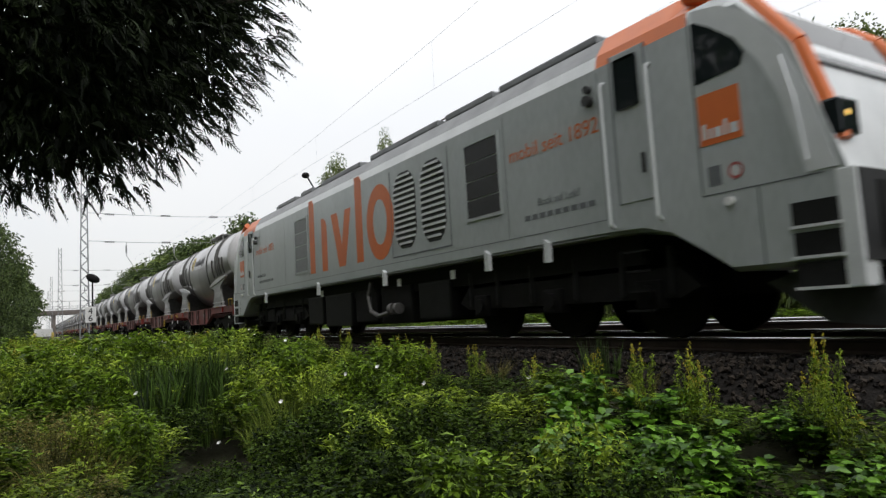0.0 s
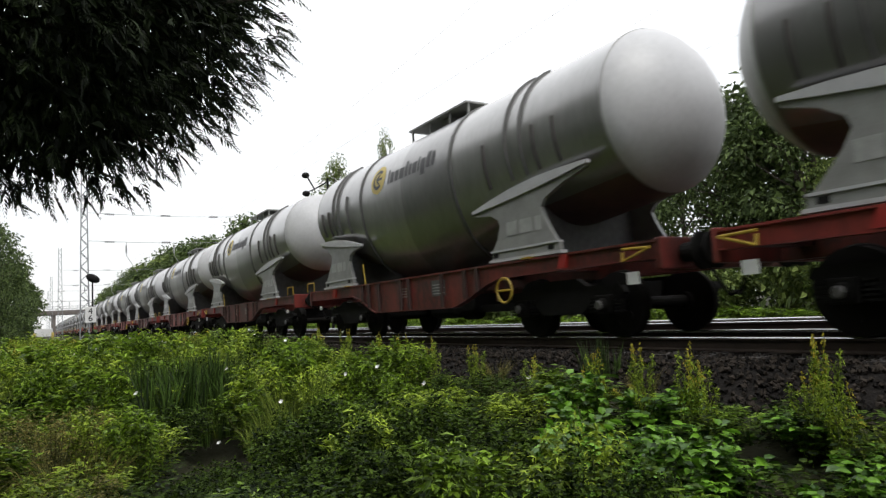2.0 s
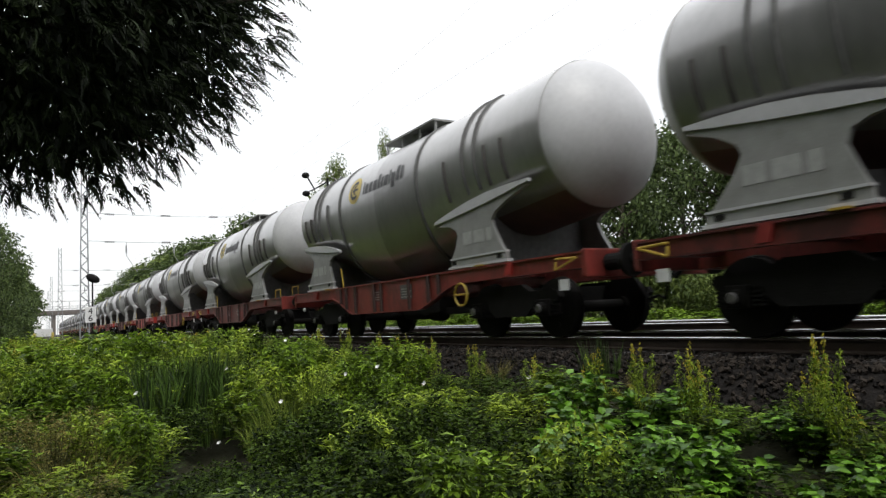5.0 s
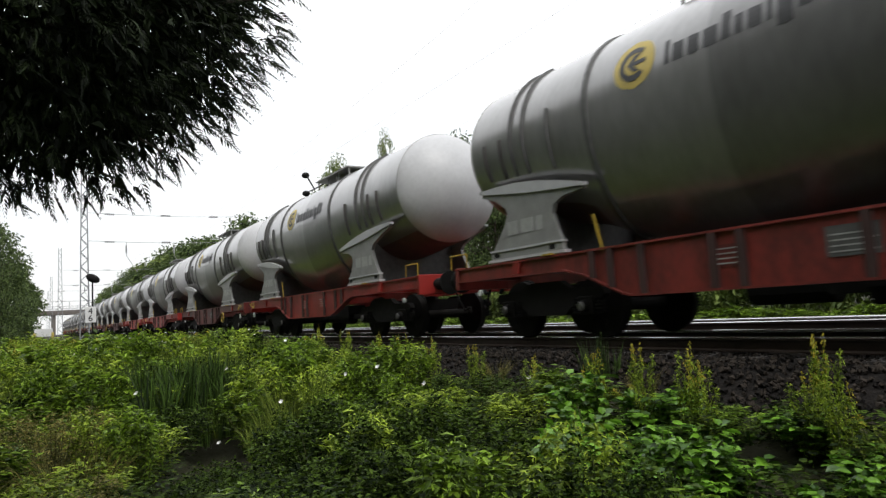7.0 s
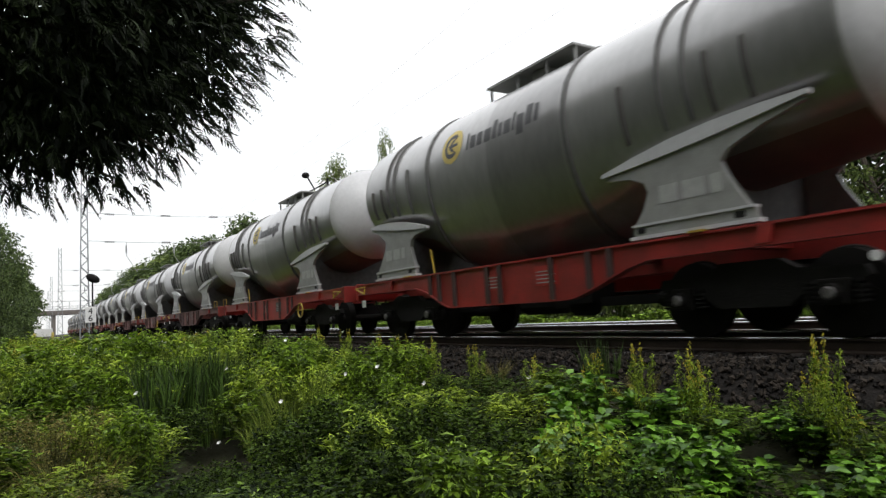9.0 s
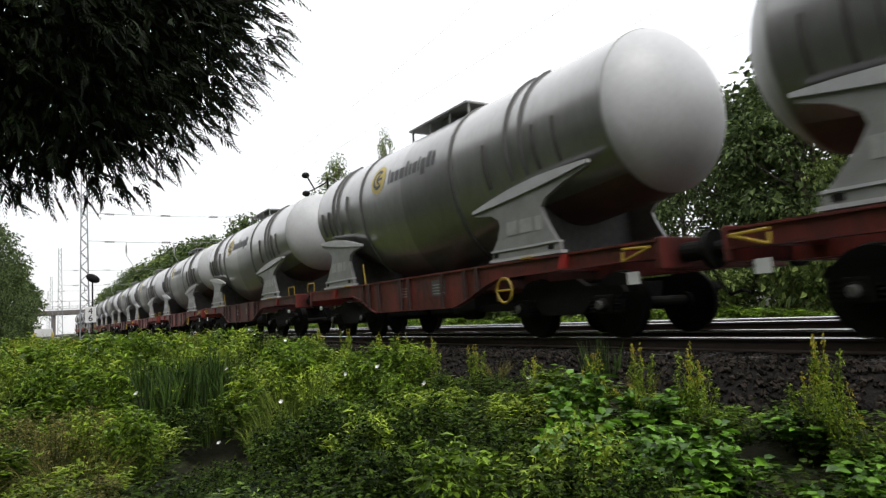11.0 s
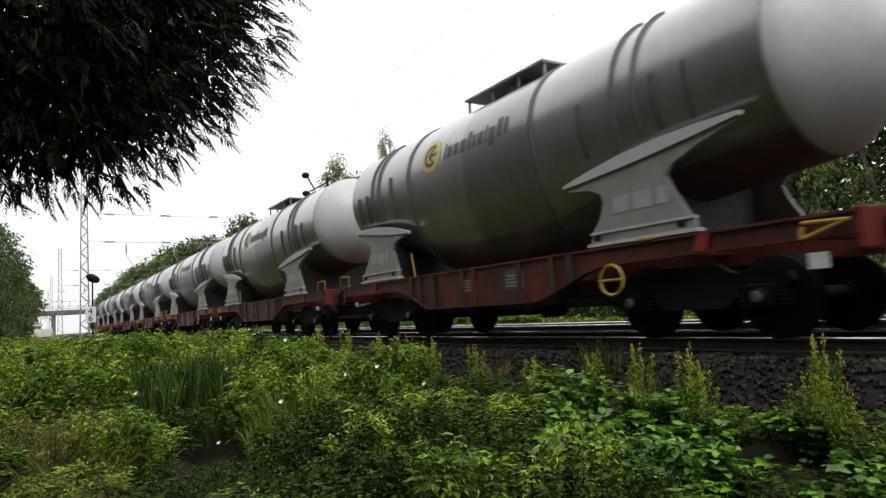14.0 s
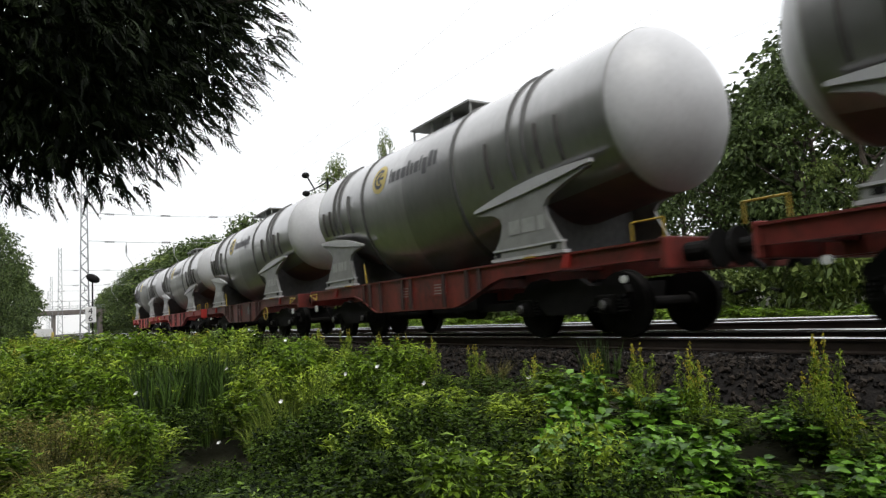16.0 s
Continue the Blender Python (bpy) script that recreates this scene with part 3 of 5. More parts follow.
    cyl(bm, (.55, -.5, .46), (.95, -.5, .46), .15, seg=14)
    cyl(bm, (2.35, -.62, .5), (2.6, -.62, .5), .11, seg=12)
    box(bm, .5, 1.1, -.7, -.2, .5, .8)
    tube(bm, [(-3.6, .1, .62), (3.6, .1, .62)], .03, 6)
    part("brake_gear", bm, M_BOGIE, wagon)
    bm = B()
    box(bm, -2.50, -2.475, -1.33, -1.305, 1.2, 1.72)
    bar = part("stanchion", bm, M_YELLOW, wagon, "yellow folded stanchion")
    bar.matrix_basis = Matrix.Translation((-2.4, 0, 1.22)) @ Matrix.Rotation(radians(-14), 4, "Y") @ Matrix.Translation((2.49, 0, -1.22))
    if variant:
        bm = B()
        pts = [(2.9 + .2 * math.cos(i * math.pi / 8), -1.34, .78 + .2 * math.sin(i * math.pi / 8)) for i in range(17)]
        tube(bm, pts, .022, 6)
        tube(bm, [(2.7, -1.34, .78), (3.1, -1.34, .78)], .018, 6)
        part("brake_wheel", bm, M_YELLOW, wagon, "yellow hand brake wheel")
    for x in (-3.93, 3.93):
        bm = B()
        box(bm, -.3, .3, -.9, .9, .40, .52)
        bogie = part("bogie", bm, M_BOGIE, wagon, "black sprung bogie")
        bogie.location = (x, 0, 0)
        WHEELSETS.append(bogie_mesh(bogie))
    return wagon

# ---- locomotive ----
HALF = 11.10
LOCO_Y = 1.44


def nose_top(x):
    """Greatest height of the body at x: flat roof, then the curve of the nose."""
    return float(np.interp(abs(x), [0, 8.1, 9.0, 9.55, 10.18, 10.72, 10.93, 11.12], [4.35, 4.35, 4.20, 3.99, 3.70, 2.95, 2.25, 1.62]))


def skirt(x):
    return float(np.interp(abs(x), [0, 8.1, 8.7, 9.1, 9.5, 9.86, 10.5, 11.12], [1.35, 1.35, 1.33, 1.22, .98, .74, .74, .74]))


def loco_section(x):
    top = nose_top(x)
    zb = skirt(x)
    pts = [(1.36, zb), (LOCO_Y, zb + .05), (LOCO_Y, 3.60), (1.40, 3.78), (1.20, 4.07), (.80, 4.28), (0, 4.35)]
    return [(y, min(z, top - .02 * (i == 2) * 0)) for i, (y, z) in enumerate(pts)]


def side_panel(name, x0, x1, z0, z1, mat, parent, proud=0.012, label="", sides=(-1,), bevel=0.004):
    for s in sides:
        bm = B()
        y = s * LOCO_Y
        box(bm, x0, x1, min(y, y + s * proud), max(y, y + s * proud), z0, z1, bevel)
        ob = part(name, bm, mat, parent, label)
    return ob


def side_poly(name, poly, mat, parent, proud=0.006, s=-1, label=""):
    bm = B()
    y = s * LOCO_Y
    prism(bm, poly, min(y, y + s * proud), max(y, y + s * proud))
    return part(name, bm, mat, parent, label)


def build_loco():
    loco = new("locomotive")
    tagged(loco, "silver-grey six-axle freight locomotive with orange cab roof", "locomotive")
    # body
    bm = B()
    xs = [-11.12, -11.0, -10.93, -10.8, -10.72, -10.5, -10.18, -9.86, -9.55, -9.3, -9.1, -8.9, -8.7, -8.4, -8.1, -4, 0, 4, 8.1, 8.4, 8.7, 8.9, 9.1, 9.3, 9.55, 9.86, 10.18, 10.5, 10.72, 10.8, 10.93, 11.0, 11.12]
    rows = []
    for x in xs:
        sec = loco_section(x)
        ring = [(-y, z) for y, z in sec] + [(y, z) for y, z in sec[-2::-1]]
        rows.append([bm.verts.new((x, y, z)) for y, z in ring])
    n = len(rows[0])
    for j, (r0, r1) in enumerate(zip(rows[:-1], rows[1:])):
        xm = abs(xs[j] + xs[j + 1]) / 2
        for i in range(n):
            f = bm.faces.new((r0[i], r1[i], r1[(i + 1) % n], r0[(i + 1) % n]))
            roof = 2 <= i <= 9
            f.material_index = 2 if roof and 8.05 < xm < 10.3 else (3 if roof and xm >= 10.3 else (1 if roof else 0))
            if i == 2 or i == 9:
                f.material_index = 3 if xm < 8.1 else (3 if xm > 9.5 else 2)
    bm.faces.new(rows[0])
    bm.faces.new(rows[-1][::-1])
    bmesh.ops.recalc_face_normals(bm, faces=bm.faces)
    part("body", bm, [M_LOCO, M_LOCO_ROOF, M_ORANGE, M_LOCO_LIGHT], loco, "silver-grey body side with white cantrail stripe")
    # roof fittings
    for x, w in ((-6.5, .9), (-4.6, .5), (-2.0, 1.3), (1.5, 1.6), (4.2, .8), (6.4, 1.2)):
        bm = B()
        box(bm, x - w, x + w, -.85, .85, 4.27, 4.40, .03)
        part("roof_hatch", bm, M_LOCO_ROOF, loco)
    for x in (-7.6, -3.4, 3.2, 7.2):
        bm = B()
        tube(bm, [(x - .35, -.7, 4.26), (x - .3, -.7, 4.42), (x + .3, -.7, 4.42), (x + .35, -.7, 4.26)], .018, 6)
        part("roof_rail", bm, M_FRAME, loco)
    for x in (-8.6, 8.6):
        bm = B()
        box(bm, x - .4, x + .25, -.55, .15, 4.1, 4.36, .03)
        part("air_conditioner", bm, M_FRAME, loco)
    for s in (-1, 1):
        yo = s * LOCO_Y
        # louvre groups
        for x0, x1 in ((2.17, 3.07), (3.29, 4.18)):
            xm, r = (x0 + x1) / 2, (x1 - x0) / 2
            poly = [(x0, 2.15), (x0 + .1, 1.95), (x0 + .25, 1.82), (x1 - .25, 1.82), (x1 - .1, 1.95), (x1, 2.15), (x1, 3.06), (x1 - .1, 3.26), (x1 - .25, 3.38), (x0 + .25, 3.38), (x0 + .1, 3.26), (x0, 3.06)]
            lou = side_poly("louvre", poly, M_DARK, loco, .004, s, "black louvre with light slats")
            for k in range(13):
                z = 1.90 + k * .115
                inset = .2 if z < 1.97 or z > 3.25 else (.06 if z < 2.1 or z > 3.12 else .02)
                bm = B()
                y0, y1 = sorted((yo + s * .002, yo + s * .030))
                box(bm, x0 + inset, x1 - inset, y0, y1, z, z + .045)
                part("slat", bm, M_LOCO_LIGHT, lou)
        side_panel("louvre_surround", 2.0, 4.32, 1.66, 1.69, M_FRAME, loco, .006, sides=(s,), bevel=0)
        for x in (2.0, 4.30):
            side_panel("louvre_surround", x, x + .018, 1.69, 3.5, M_FRAME, loco, .006, sides=(s,), bevel=0)
        # mesh-covered intakes in four fields
        for x0, x1, z0, z1 in ((4.89, 5.83, 2.05, 3.32), (-4.03, -3.04, 1.84, 3.32)):
            bm = B()
            for a0, a1, b0, b1 in ((x0 - .05, x1 + .05, z1, z1 + .05), (x0 - .05, x1 + .05, z0 - .05, z0), (x0 - .05, x0, z0, z1), (x1, x1 + .05, z0, z1)):
                y0, y1 = sorted((yo, yo + s * .02))
                box(bm, a0, a1, y0, y1, b0, b1)
            fr = part("intake_frame", bm, M_LOCO, loco)
            h = (z1 - z0) / 4
            for k in range(4):
                bm = B()
                y0, y1 = sorted((yo, yo + s * .010))
                box(bm, x0 + .005, x1 - .005, y0, y1, z0 + k * h + .012, z0 + (k + 1) * h - .012)
                part("mesh_field", bm, M_DARK if x0 > 0 else M_INTAKE, fr)
        # door, windows, rails at each cab
        for e in (-1, 1):
            def X(a, b):
                return (min(e * a, e * b), max(e * a, e * b))
            x0, x1 = X(8.36, 8.92)
            bm = B()
            y0, y1 = sorted((yo, yo + s * .014))
            box(bm, x0, x1, y0, y1, 1.72, 3.66, .005)
            door = part("cab_door", bm, M_LOCO, loco, "grey cab door with small window")
            w0, w1 = X(8.43, 8.80)
            bm = B()
            y0, y1 = sorted((yo + s * .012, yo + s * .022))
            box(bm, w0, w1, y0, y1, 2.92, 3.58, .03)
            part("door_window", bm, M_WINDOW, door)
            bm = B()
            y0, y1 = sorted((yo + s * .014, yo + s * .05))
            box(bm, e * 8.80 - .015, e * 8.80 + .015, y0, y1, 2.05, 2.3)
            part("handle", bm, M_DARK, door)
            for a in (8.36, 8.92):
                bm = B()
                y0, y1 = sorted((yo, yo + s * .016))
                box(bm, e * a - .012, e * a + .012, y0, y1, 1.72, 3.66)
                part("door_seal", bm, M_FRAME, door)
            for a in (8.22, 8.98):
                bm = B()
                tube(bm, [(e * a, yo, 3.36), (e * a, yo + s * .07, 3.34), (e * a, yo + s * .07, 1.48), (e * a, yo, 1.44)], .022, 8)
                part("handrail", bm, M_LOCO_LIGHT, loco, "long bright handrail")
            pts = [(9.6, 2.88), (10.16, 2.92), (10.22, 3.05), (10.12, 3.25), (9.98, 3.42), (9.82, 3.54), (9.62, 3.60)]
            side_poly("cab_window", [(e * a, b) for a, b in pts], M_WINDOW, loco, .008, s, "dark cab side window")
            q = side_poly("orange_square", [(e * 9.6, 2.16), (e * 10.12, 2.16), (e * 10.12, 2.74), (e * 9.6, 2.74)], M_ORANGE, loco, .006, s)
            xa = min(e * 9.6, e * 10.12)
            for i, (dx, w, h) in enumerate(((.04, .05, .17), (.12, .04, .11), (.19, .09, .11), (.31, .04, .17), (.38, .10, .11))):
                bm = B()
                y0, y1 = sorted((yo + s * .006, yo + s * .010))
                box(bm, xa + dx, xa + dx + w, y0, y1, 2.23, 2.23 + h)
                part("letter_bar", bm, M_LOCO_LIGHT, q)
            outer = [(9.62, 3.74), (10.0, 3.66), (10.3, 3.46), (10.62, 3.02), (10.82, 2.5), (10.96, 2.0), (11.04, 1.64)]
            inner = [(10.74, 1.64), (10.66, 2.0), (10.54, 2.5), (10.38, 2.88), (10.12, 3.24), (9.86, 3.46), (9.62, 3.62)]
            side_poly("nose_strip", [(e * a, b) for a, b in outer + inner], M_LOCO_LIGHT, loco, .01, s, "light silver strip round the nose")
            x0, x1 = X(9.56, 9.58)
            side_panel("panel_joint", x0, x1, 1.62, 3.7, M_FRAME, loco, .003, sides=(s,), bevel=0)
            x0, x1 = X(9.56, 10.9)
            side_panel("panel_joint", x0, x1, 1.60, 1.615, M_FRAME, loco, .003, sides=(s,), bevel=0)
            x0, x1 = X(10.22, 10.24)
            side_panel("panel_joint", x0, x1, .78, 1.60, M_FRAME, loco, .003, sides=(s,), bevel=0)
            bm = B()
            cyl(bm, (e * 9.9, yo, 1.50), (e * 9.9, yo + s * .05, 1.50), .05, seg=12)
            part("side_lamp", bm, M_WHITE, loco, "small white side lamp")
            x0, x1 = X(9.66, 9.82)
            side_panel("notice", x0, x1, 1.70, 1.92, M_FRAME, loco, .004, sides=(s,), bevel=0)
            bm = B()
            cyl(bm, (e * 10.0, yo, 1.82), (e * 10.0, yo + s * .004, 1.82), .075, seg=18)
            nt = part("round_notice", bm, M_LOCO_LIGHT, loco, "white round notice with red ring")
            bm = B()
            rg = [[bm.verts.new((e * 10.0 + r * math.sin(i * math.pi / 10), yo + s * .007, 1.82 + r * math.cos(i * math.pi / 10))) for i in range(20)] for r in (.062, .092)]
            for i in range(20):
                bm.faces.new((rg[0][i], rg[1][i], rg[1][(i + 1) % 20], rg[0][(i + 1) % 20]))
            part("notice_ring", bm, M_NOTICE_RED, nt)
            # footsteps in the corner: solid blocks, black for the shade inside the step wells
            for z0 in (1.10, .80, .50):
                bm = B()
                y0, y1 = sorted((yo - s * .25, yo + s * .008))
                box(bm, min(e * 10.55, e * 11.0), max(e * 10.55, e * 11.0), y0, y1, z0 + .03, z0 + .26)
                st = part("footstep", bm, M_UNDER, loco, "solid step block, black for the shade of the well")
                bm = B()
                y0, y1 = sorted((yo - s * .2, yo + s * .03))
                box(bm, min(e * 10.53, e * 11.02), max(e * 10.53, e * 11.02), y0, y1, z0, z0 + .03)
                part("tread", bm, M_LOCO_LIGHT, st)
            bm = B()
            y0, y1 = sorted((yo - s * .25, yo + s * .004))
            box(bm, min(e * 11.0, e * 11.18), max(e * 11.0, e * 11.18), y0, y1, .50, 1.62, .02)
            part("corner_post", bm, M_LOCO_LIGHT, loco)
            bm = B()
            y0, y1 = sorted((yo - s * .03, yo + s * .05))
            tube(bm, [(e * 10.62, yo + s * .05, 2.85), (e * 10.72, yo + s * .06, 2.4), (e * 10.78, yo + s * .05, 1.75)], .02, 6)
            part("handrail", bm, M_LOCO_LIGHT, loco)
        # lamp by the cab, hooks on the lower edge
        for x in (-7.95, 7.95):
            bm = B()
            cyl(bm, (x, yo, 3.20), (x, yo + s * .09, 3.20), .075, seg=12)
            cyl(bm, (x, yo, 3.36), (x, yo + s * .07, 3.36), .055, seg=12)
            part("camera_pod", bm, M_DARK, loco)
        for x in (-9.0 + 2.0, -2.3, 1.6, 5.4, 6.9):
            bm = B()
            y0, y1 = sorted((yo - s * .02, yo + s * .06))
            prism(bm, [(x - .05, 1.12), (x + .05, 1.12), (x + .07, 1.40), (x - .03, 1.46)], y0, y1)
            part("jack_hook", bm, M_LOCO_LIGHT, loco)
        side_panel("sole_bar", -8.1, 8.1, 1.36, 1.375, M_FRAME, loco, .004, sides=(s,), bevel=0)
        side_panel("sole_bar", -8.1, 8.1, 1.56, 1.57, M_FRAME, loco, .003, sides=(s,), bevel=0)
        for x in (-7.6, -5.0, -2.95, 6.0, 8.1):
            side_panel("panel_joint", x, x + .012, 1.58, 3.55, M_FRAME, loco, .002, sides=(s,), bevel=0)
        # big orange sign shapes
        for poly in ([(-2.86, 1.72), (-2.50, 1.72), (-2.50, 3.58), (-2.60, 3.70), (-2.86, 3.70)], [(-1.98, 1.72), (-1.62, 1.72), (-1.62, 2.86), (-1.70, 3.02), (-1.86, 3.10), (-1.98, 3.10)],
                     [(-1.30, 3.10), (-.92, 3.10), (-.66, 2.25), (-.42, 3.10), (-.06, 3.10), (-.48, 1.74), (-.86, 1.74)],
                     [(.20, 1.74), (.56, 1.74), (.56, 3.62), (.48, 3.74), (.20, 3.74)]):
            side_poly("orange_shape", poly, M_ORANGE, loco, .005, s, "large orange sign shape")
        bm = B()
        y0, y1 = sorted((yo, yo + s * .005))
        rings = [[bm.verts.new((1.46 + rx * math.sin(i * math.pi / 20), y, 2.52 + rz * math.cos(i * math.pi / 20))) for i in range(40)]
                 for rx, rz, y in ((.66, .83, yo), (.66, .83, yo + s * .005), (.34, .50, yo + s * .005), (.34, .50, yo))]
        for r0, r1 in zip(rings, rings[1:] + rings[:1]):
            for i in range(40):
                bm.faces.new((r0[i], r0[(i + 1) % 40], r1[(i + 1) % 40], r1[i]))
        bmesh.ops.recalc_face_normals(bm, faces=bm.faces)
        part("orange_shape", bm, M_ORANGE, loco, "orange oval sign shape")
    yt = -LOCO_Y - .004
    for x in (6.12, -8.06 + .05):
        text_part("slogan", "mobil seit 1892", .315, x, yt, 2.76, M_ORANGE, loco, "orange slogan lettering")
        text_part("slogan", "Bock auf Lok?", .16, x + (.62 if x > 0 else .1), yt, 1.98, M_FRAME, loco)
        for k in range(9):
            side_panel("letter_bar", x + .3 + k * .17, x + .43 + k * .17, 1.79, 1.87, M_FRAME, loco, .004, bevel=0)
    # ends: windscreen, lamps, orange edge band
    for e in (-1, 1):
        bm = B()
        pts = [(10.30, 3.52), (10.76, 2.78), (10.80, 2.80), (10.34, 3.55)]
        prism(bm, [(e * a, b) for a, b in pts], -1.15, 1.15)
        part("windscreen", bm, M_WINDOW, loco, "large raked dark windscreen")
        for s in (-1, 1):
            bm = B()
            pts = [(9.5, 4.0), (10.0, 3.80), (10.3, 3.55), (10.72, 2.97), (10.93, 2.27), (11.02, 1.9)]
            tube(bm, [(e * (a + .0), s * 1.30, b) for a, b in pts], .10, 8)
            part("edge_band", bm, M_ORANGE, loco, "orange band along the nose edge")
            bm = B()
            box(bm, min(e * 10.93, e * 11.10), max(e * 10.93, e * 11.10), s * 1.24 - .18, s * 1.24 + .18, 1.95, 2.30, .03)
            hl = part("headlight", bm, M_WINDOW, loco)
            bm = B()
            ball(bm, (e * 11.08, s * 1.28, 2.15), .04, 10)
            part("bulb", bm, M_LAMP, hl, "amber glowing lamp")
            bm = B()
            cyl(bm, (e * 11.1, s * .88, 1.06), (e * 11.5, s * .88, 1.06), .13, seg=14)
            cyl(bm, (e * 11.5, s * .88, 1.06), (e * 11.56, s * .88, 1.06), .25, seg=20)
            part("buffer", bm, M_DARK, loco)
        bm = B()
        prism(bm, [(e * 10.6, .74), (e * 11.2, .74), (e * 11.2, 1.6), (e * 11.1, 1.62), (e * 10.6, 1.62)], -1.4, 1.4)
        part("front_beam", bm, M_DARK, loco, "dark front buffer beam")
        # raised plate painted black as the shade of a recess between the buffers
        bm = B()
        box(bm, min(e * 11.19, e * 11.215), max(e * 11.19, e * 11.215), -1.12, 1.12, .86, 1.50, .01)
        part("front_recess", bm, M_UNDER, loco, "raised plate, black for the shade between the buffers")
        bm = B()
        prism(bm, [(e * 10.5, .72), (e * 11.25, .50), (e * 11.3, .16), (e * 11.15, .14), (e * 10.7, .18), (e * 10.1, .60)], -1.25, 1.25)
        part("snow_plough", bm, M_DARK, loco, "dark grey rail guard")
    # below the frame
    bm = B()
    box(bm, -8.4, 8.4, -1.15, 1.15, .95, 1.36)
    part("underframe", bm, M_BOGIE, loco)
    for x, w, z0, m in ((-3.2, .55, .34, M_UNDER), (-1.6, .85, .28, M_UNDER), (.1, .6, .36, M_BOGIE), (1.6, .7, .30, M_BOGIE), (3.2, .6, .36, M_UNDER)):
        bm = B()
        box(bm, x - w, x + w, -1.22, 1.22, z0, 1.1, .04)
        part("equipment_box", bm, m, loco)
    bm = B()
    tube(bm, [(.6, -1.30, 1.25), (.45, -1.32, .95), (.6, -1.34, .6), (1.0, -1.34, .48), (1.5, -1.32, .55), (1.7, -1.3, .6)], .05, 8)
    part("cable_loop", bm, M_CAP, loco, "dull grey bent cable loop")
    for x in (1.65, 1.9):
        bm = B()
        cyl(bm, (x, -1.36, .62), (x + .12, -1.36, .62), .12, seg=14)
        part("valve", bm, M_CAP, loco)
    for x in (-2.5, 1.9, 4.0):
        bm = B()
        box(bm, x, x + .14, -1.32, -1.30, 1.08, 1.24)
        part("plate", bm, M_WHITE, loco)
    for c in (-6.6, 6.6):
        bm = B()
        box(bm, c - 2.6, c + 2.6, -.5, .5, .5, .8)
        bogie = part("bogie", bm, M_BOGIE, loco, "black three-axle bogie")
        for s in (-1, 1):
            bm = B()
            prism(bm, [(c - 2.6, .62), (c - 2.3, .88), (c + 2.3, .88), (c + 2.6, .62), (c + 2.3, .50), (c - 2.3, .50)], s * 1.05 - .08, s * 1.05 + .08)
            part("side_frame", bm, M_BOGIE, bogie)
            for dx in (-1.85, 0, 1.85):
                bm = B()
                box(bm, c + dx - .2, c + dx + .2, s * 1.08 - .12, s * 1.08 + .12, .38, .74, .03)
                cyl(bm, (c + dx, s * 1.18, .56), (c + dx, s * 1.26, .56), .12, seg=12)
                part("axle_box", bm, M_BOGIE, bogie)
            for dx in (-2.2, -1.4, -.5, .5, 1.4, 2.2):
                bm = B()
                cyl(bm, (c + dx, s * 1.12, .55), (c + dx, s * 1.12, 1.15), .055, seg=10)
                part("damper", bm, M_UNDER, bogie)
            for k in range(4):
                bm = B()
                box(bm, c * 1.28 - .2, c * 1.28 + .2, s * 1.30 - .06, s * 1.30 + .02, .35 + k * .25, .375 + k * .25)
                part("step_tread", bm, M_UNDER, bogie)
        for dx in (-1.85, 0, 1.85):
            bm = B()
            for s in (-1, 1):
                cyl(bm, (0, s * .68, 0), (0, s * .82, 0), .555, .555, 32)
                cyl(bm, (0, s * .665, 0), (0, s * .70, 0), .585, .57, 32)
                for k in range(5):
                    t = k * math.pi * .4
                    cyl(bm, (.33 * math.cos(t), s * .815, .33 * math.sin(t)), (.33 * math.cos(t), s * .84, .33 * math.sin(t)), .05, seg=6)
            cyl(bm, (0, -1.0, 0), (0, 1.0, 0), .10, seg=12)
            w = part("wheelset", bm, M_WHEEL, bogie)
            w.location = (c + dx, 0, .56)
            LOCO_SETS.append(w)
    return loco


LOCO_SETS = []
LOCO_X0 = -14.20
loco = build_loco()
loco.matrix_basis = pose(LOCO_X0, TRACK_Y, 0)

# ---- make up the train ----
TRAIN = [(loco, LOCO_X0)]
tank_first = build_tank()
wagon_kinds = [build_wagon(M_WAGON_RED, 0), build_wagon(M_WAGON_RED, 1), build_wagon(M_WAGON_BRIGHT, 0), build_wagon(M_WAGON_BRIGHT, 1)]
used = set()
SHIFT = {2: -.24, 4: -.20, 9: .20, 12: -.24, 17: .12, 22: .08, 11: 0.0, 20: -.03, 21: .20}
WAGONS = []
for k in range(2, 26):
    x = -7.06 - k * PITCH + 1.575 + SHIFT.get(k, 0.08 if k % 2 else -0.10)
    kind = (2 if k in (10, 12, 13, 24, 25) else 0) + k % 2
    if kind in used:
        w = copy_thing(wagon_kinds[kind], pose(x, TRACK_Y, 0))
    else:
        used.add(kind)
        w = wagon_kinds[kind]
        w.matrix_basis = pose(x, TRACK_Y, 0)
    tk = tank_first if k == 2 else copy_thing(tank_first, pose(x - .07, TRACK_Y, 0))
    if k == 2:
        tk.matrix_basis = pose(x - .07, TRACK_Y, 0)
    WAGONS.append(w)
    TRAIN += [(w, x), (tk, x - .07)]

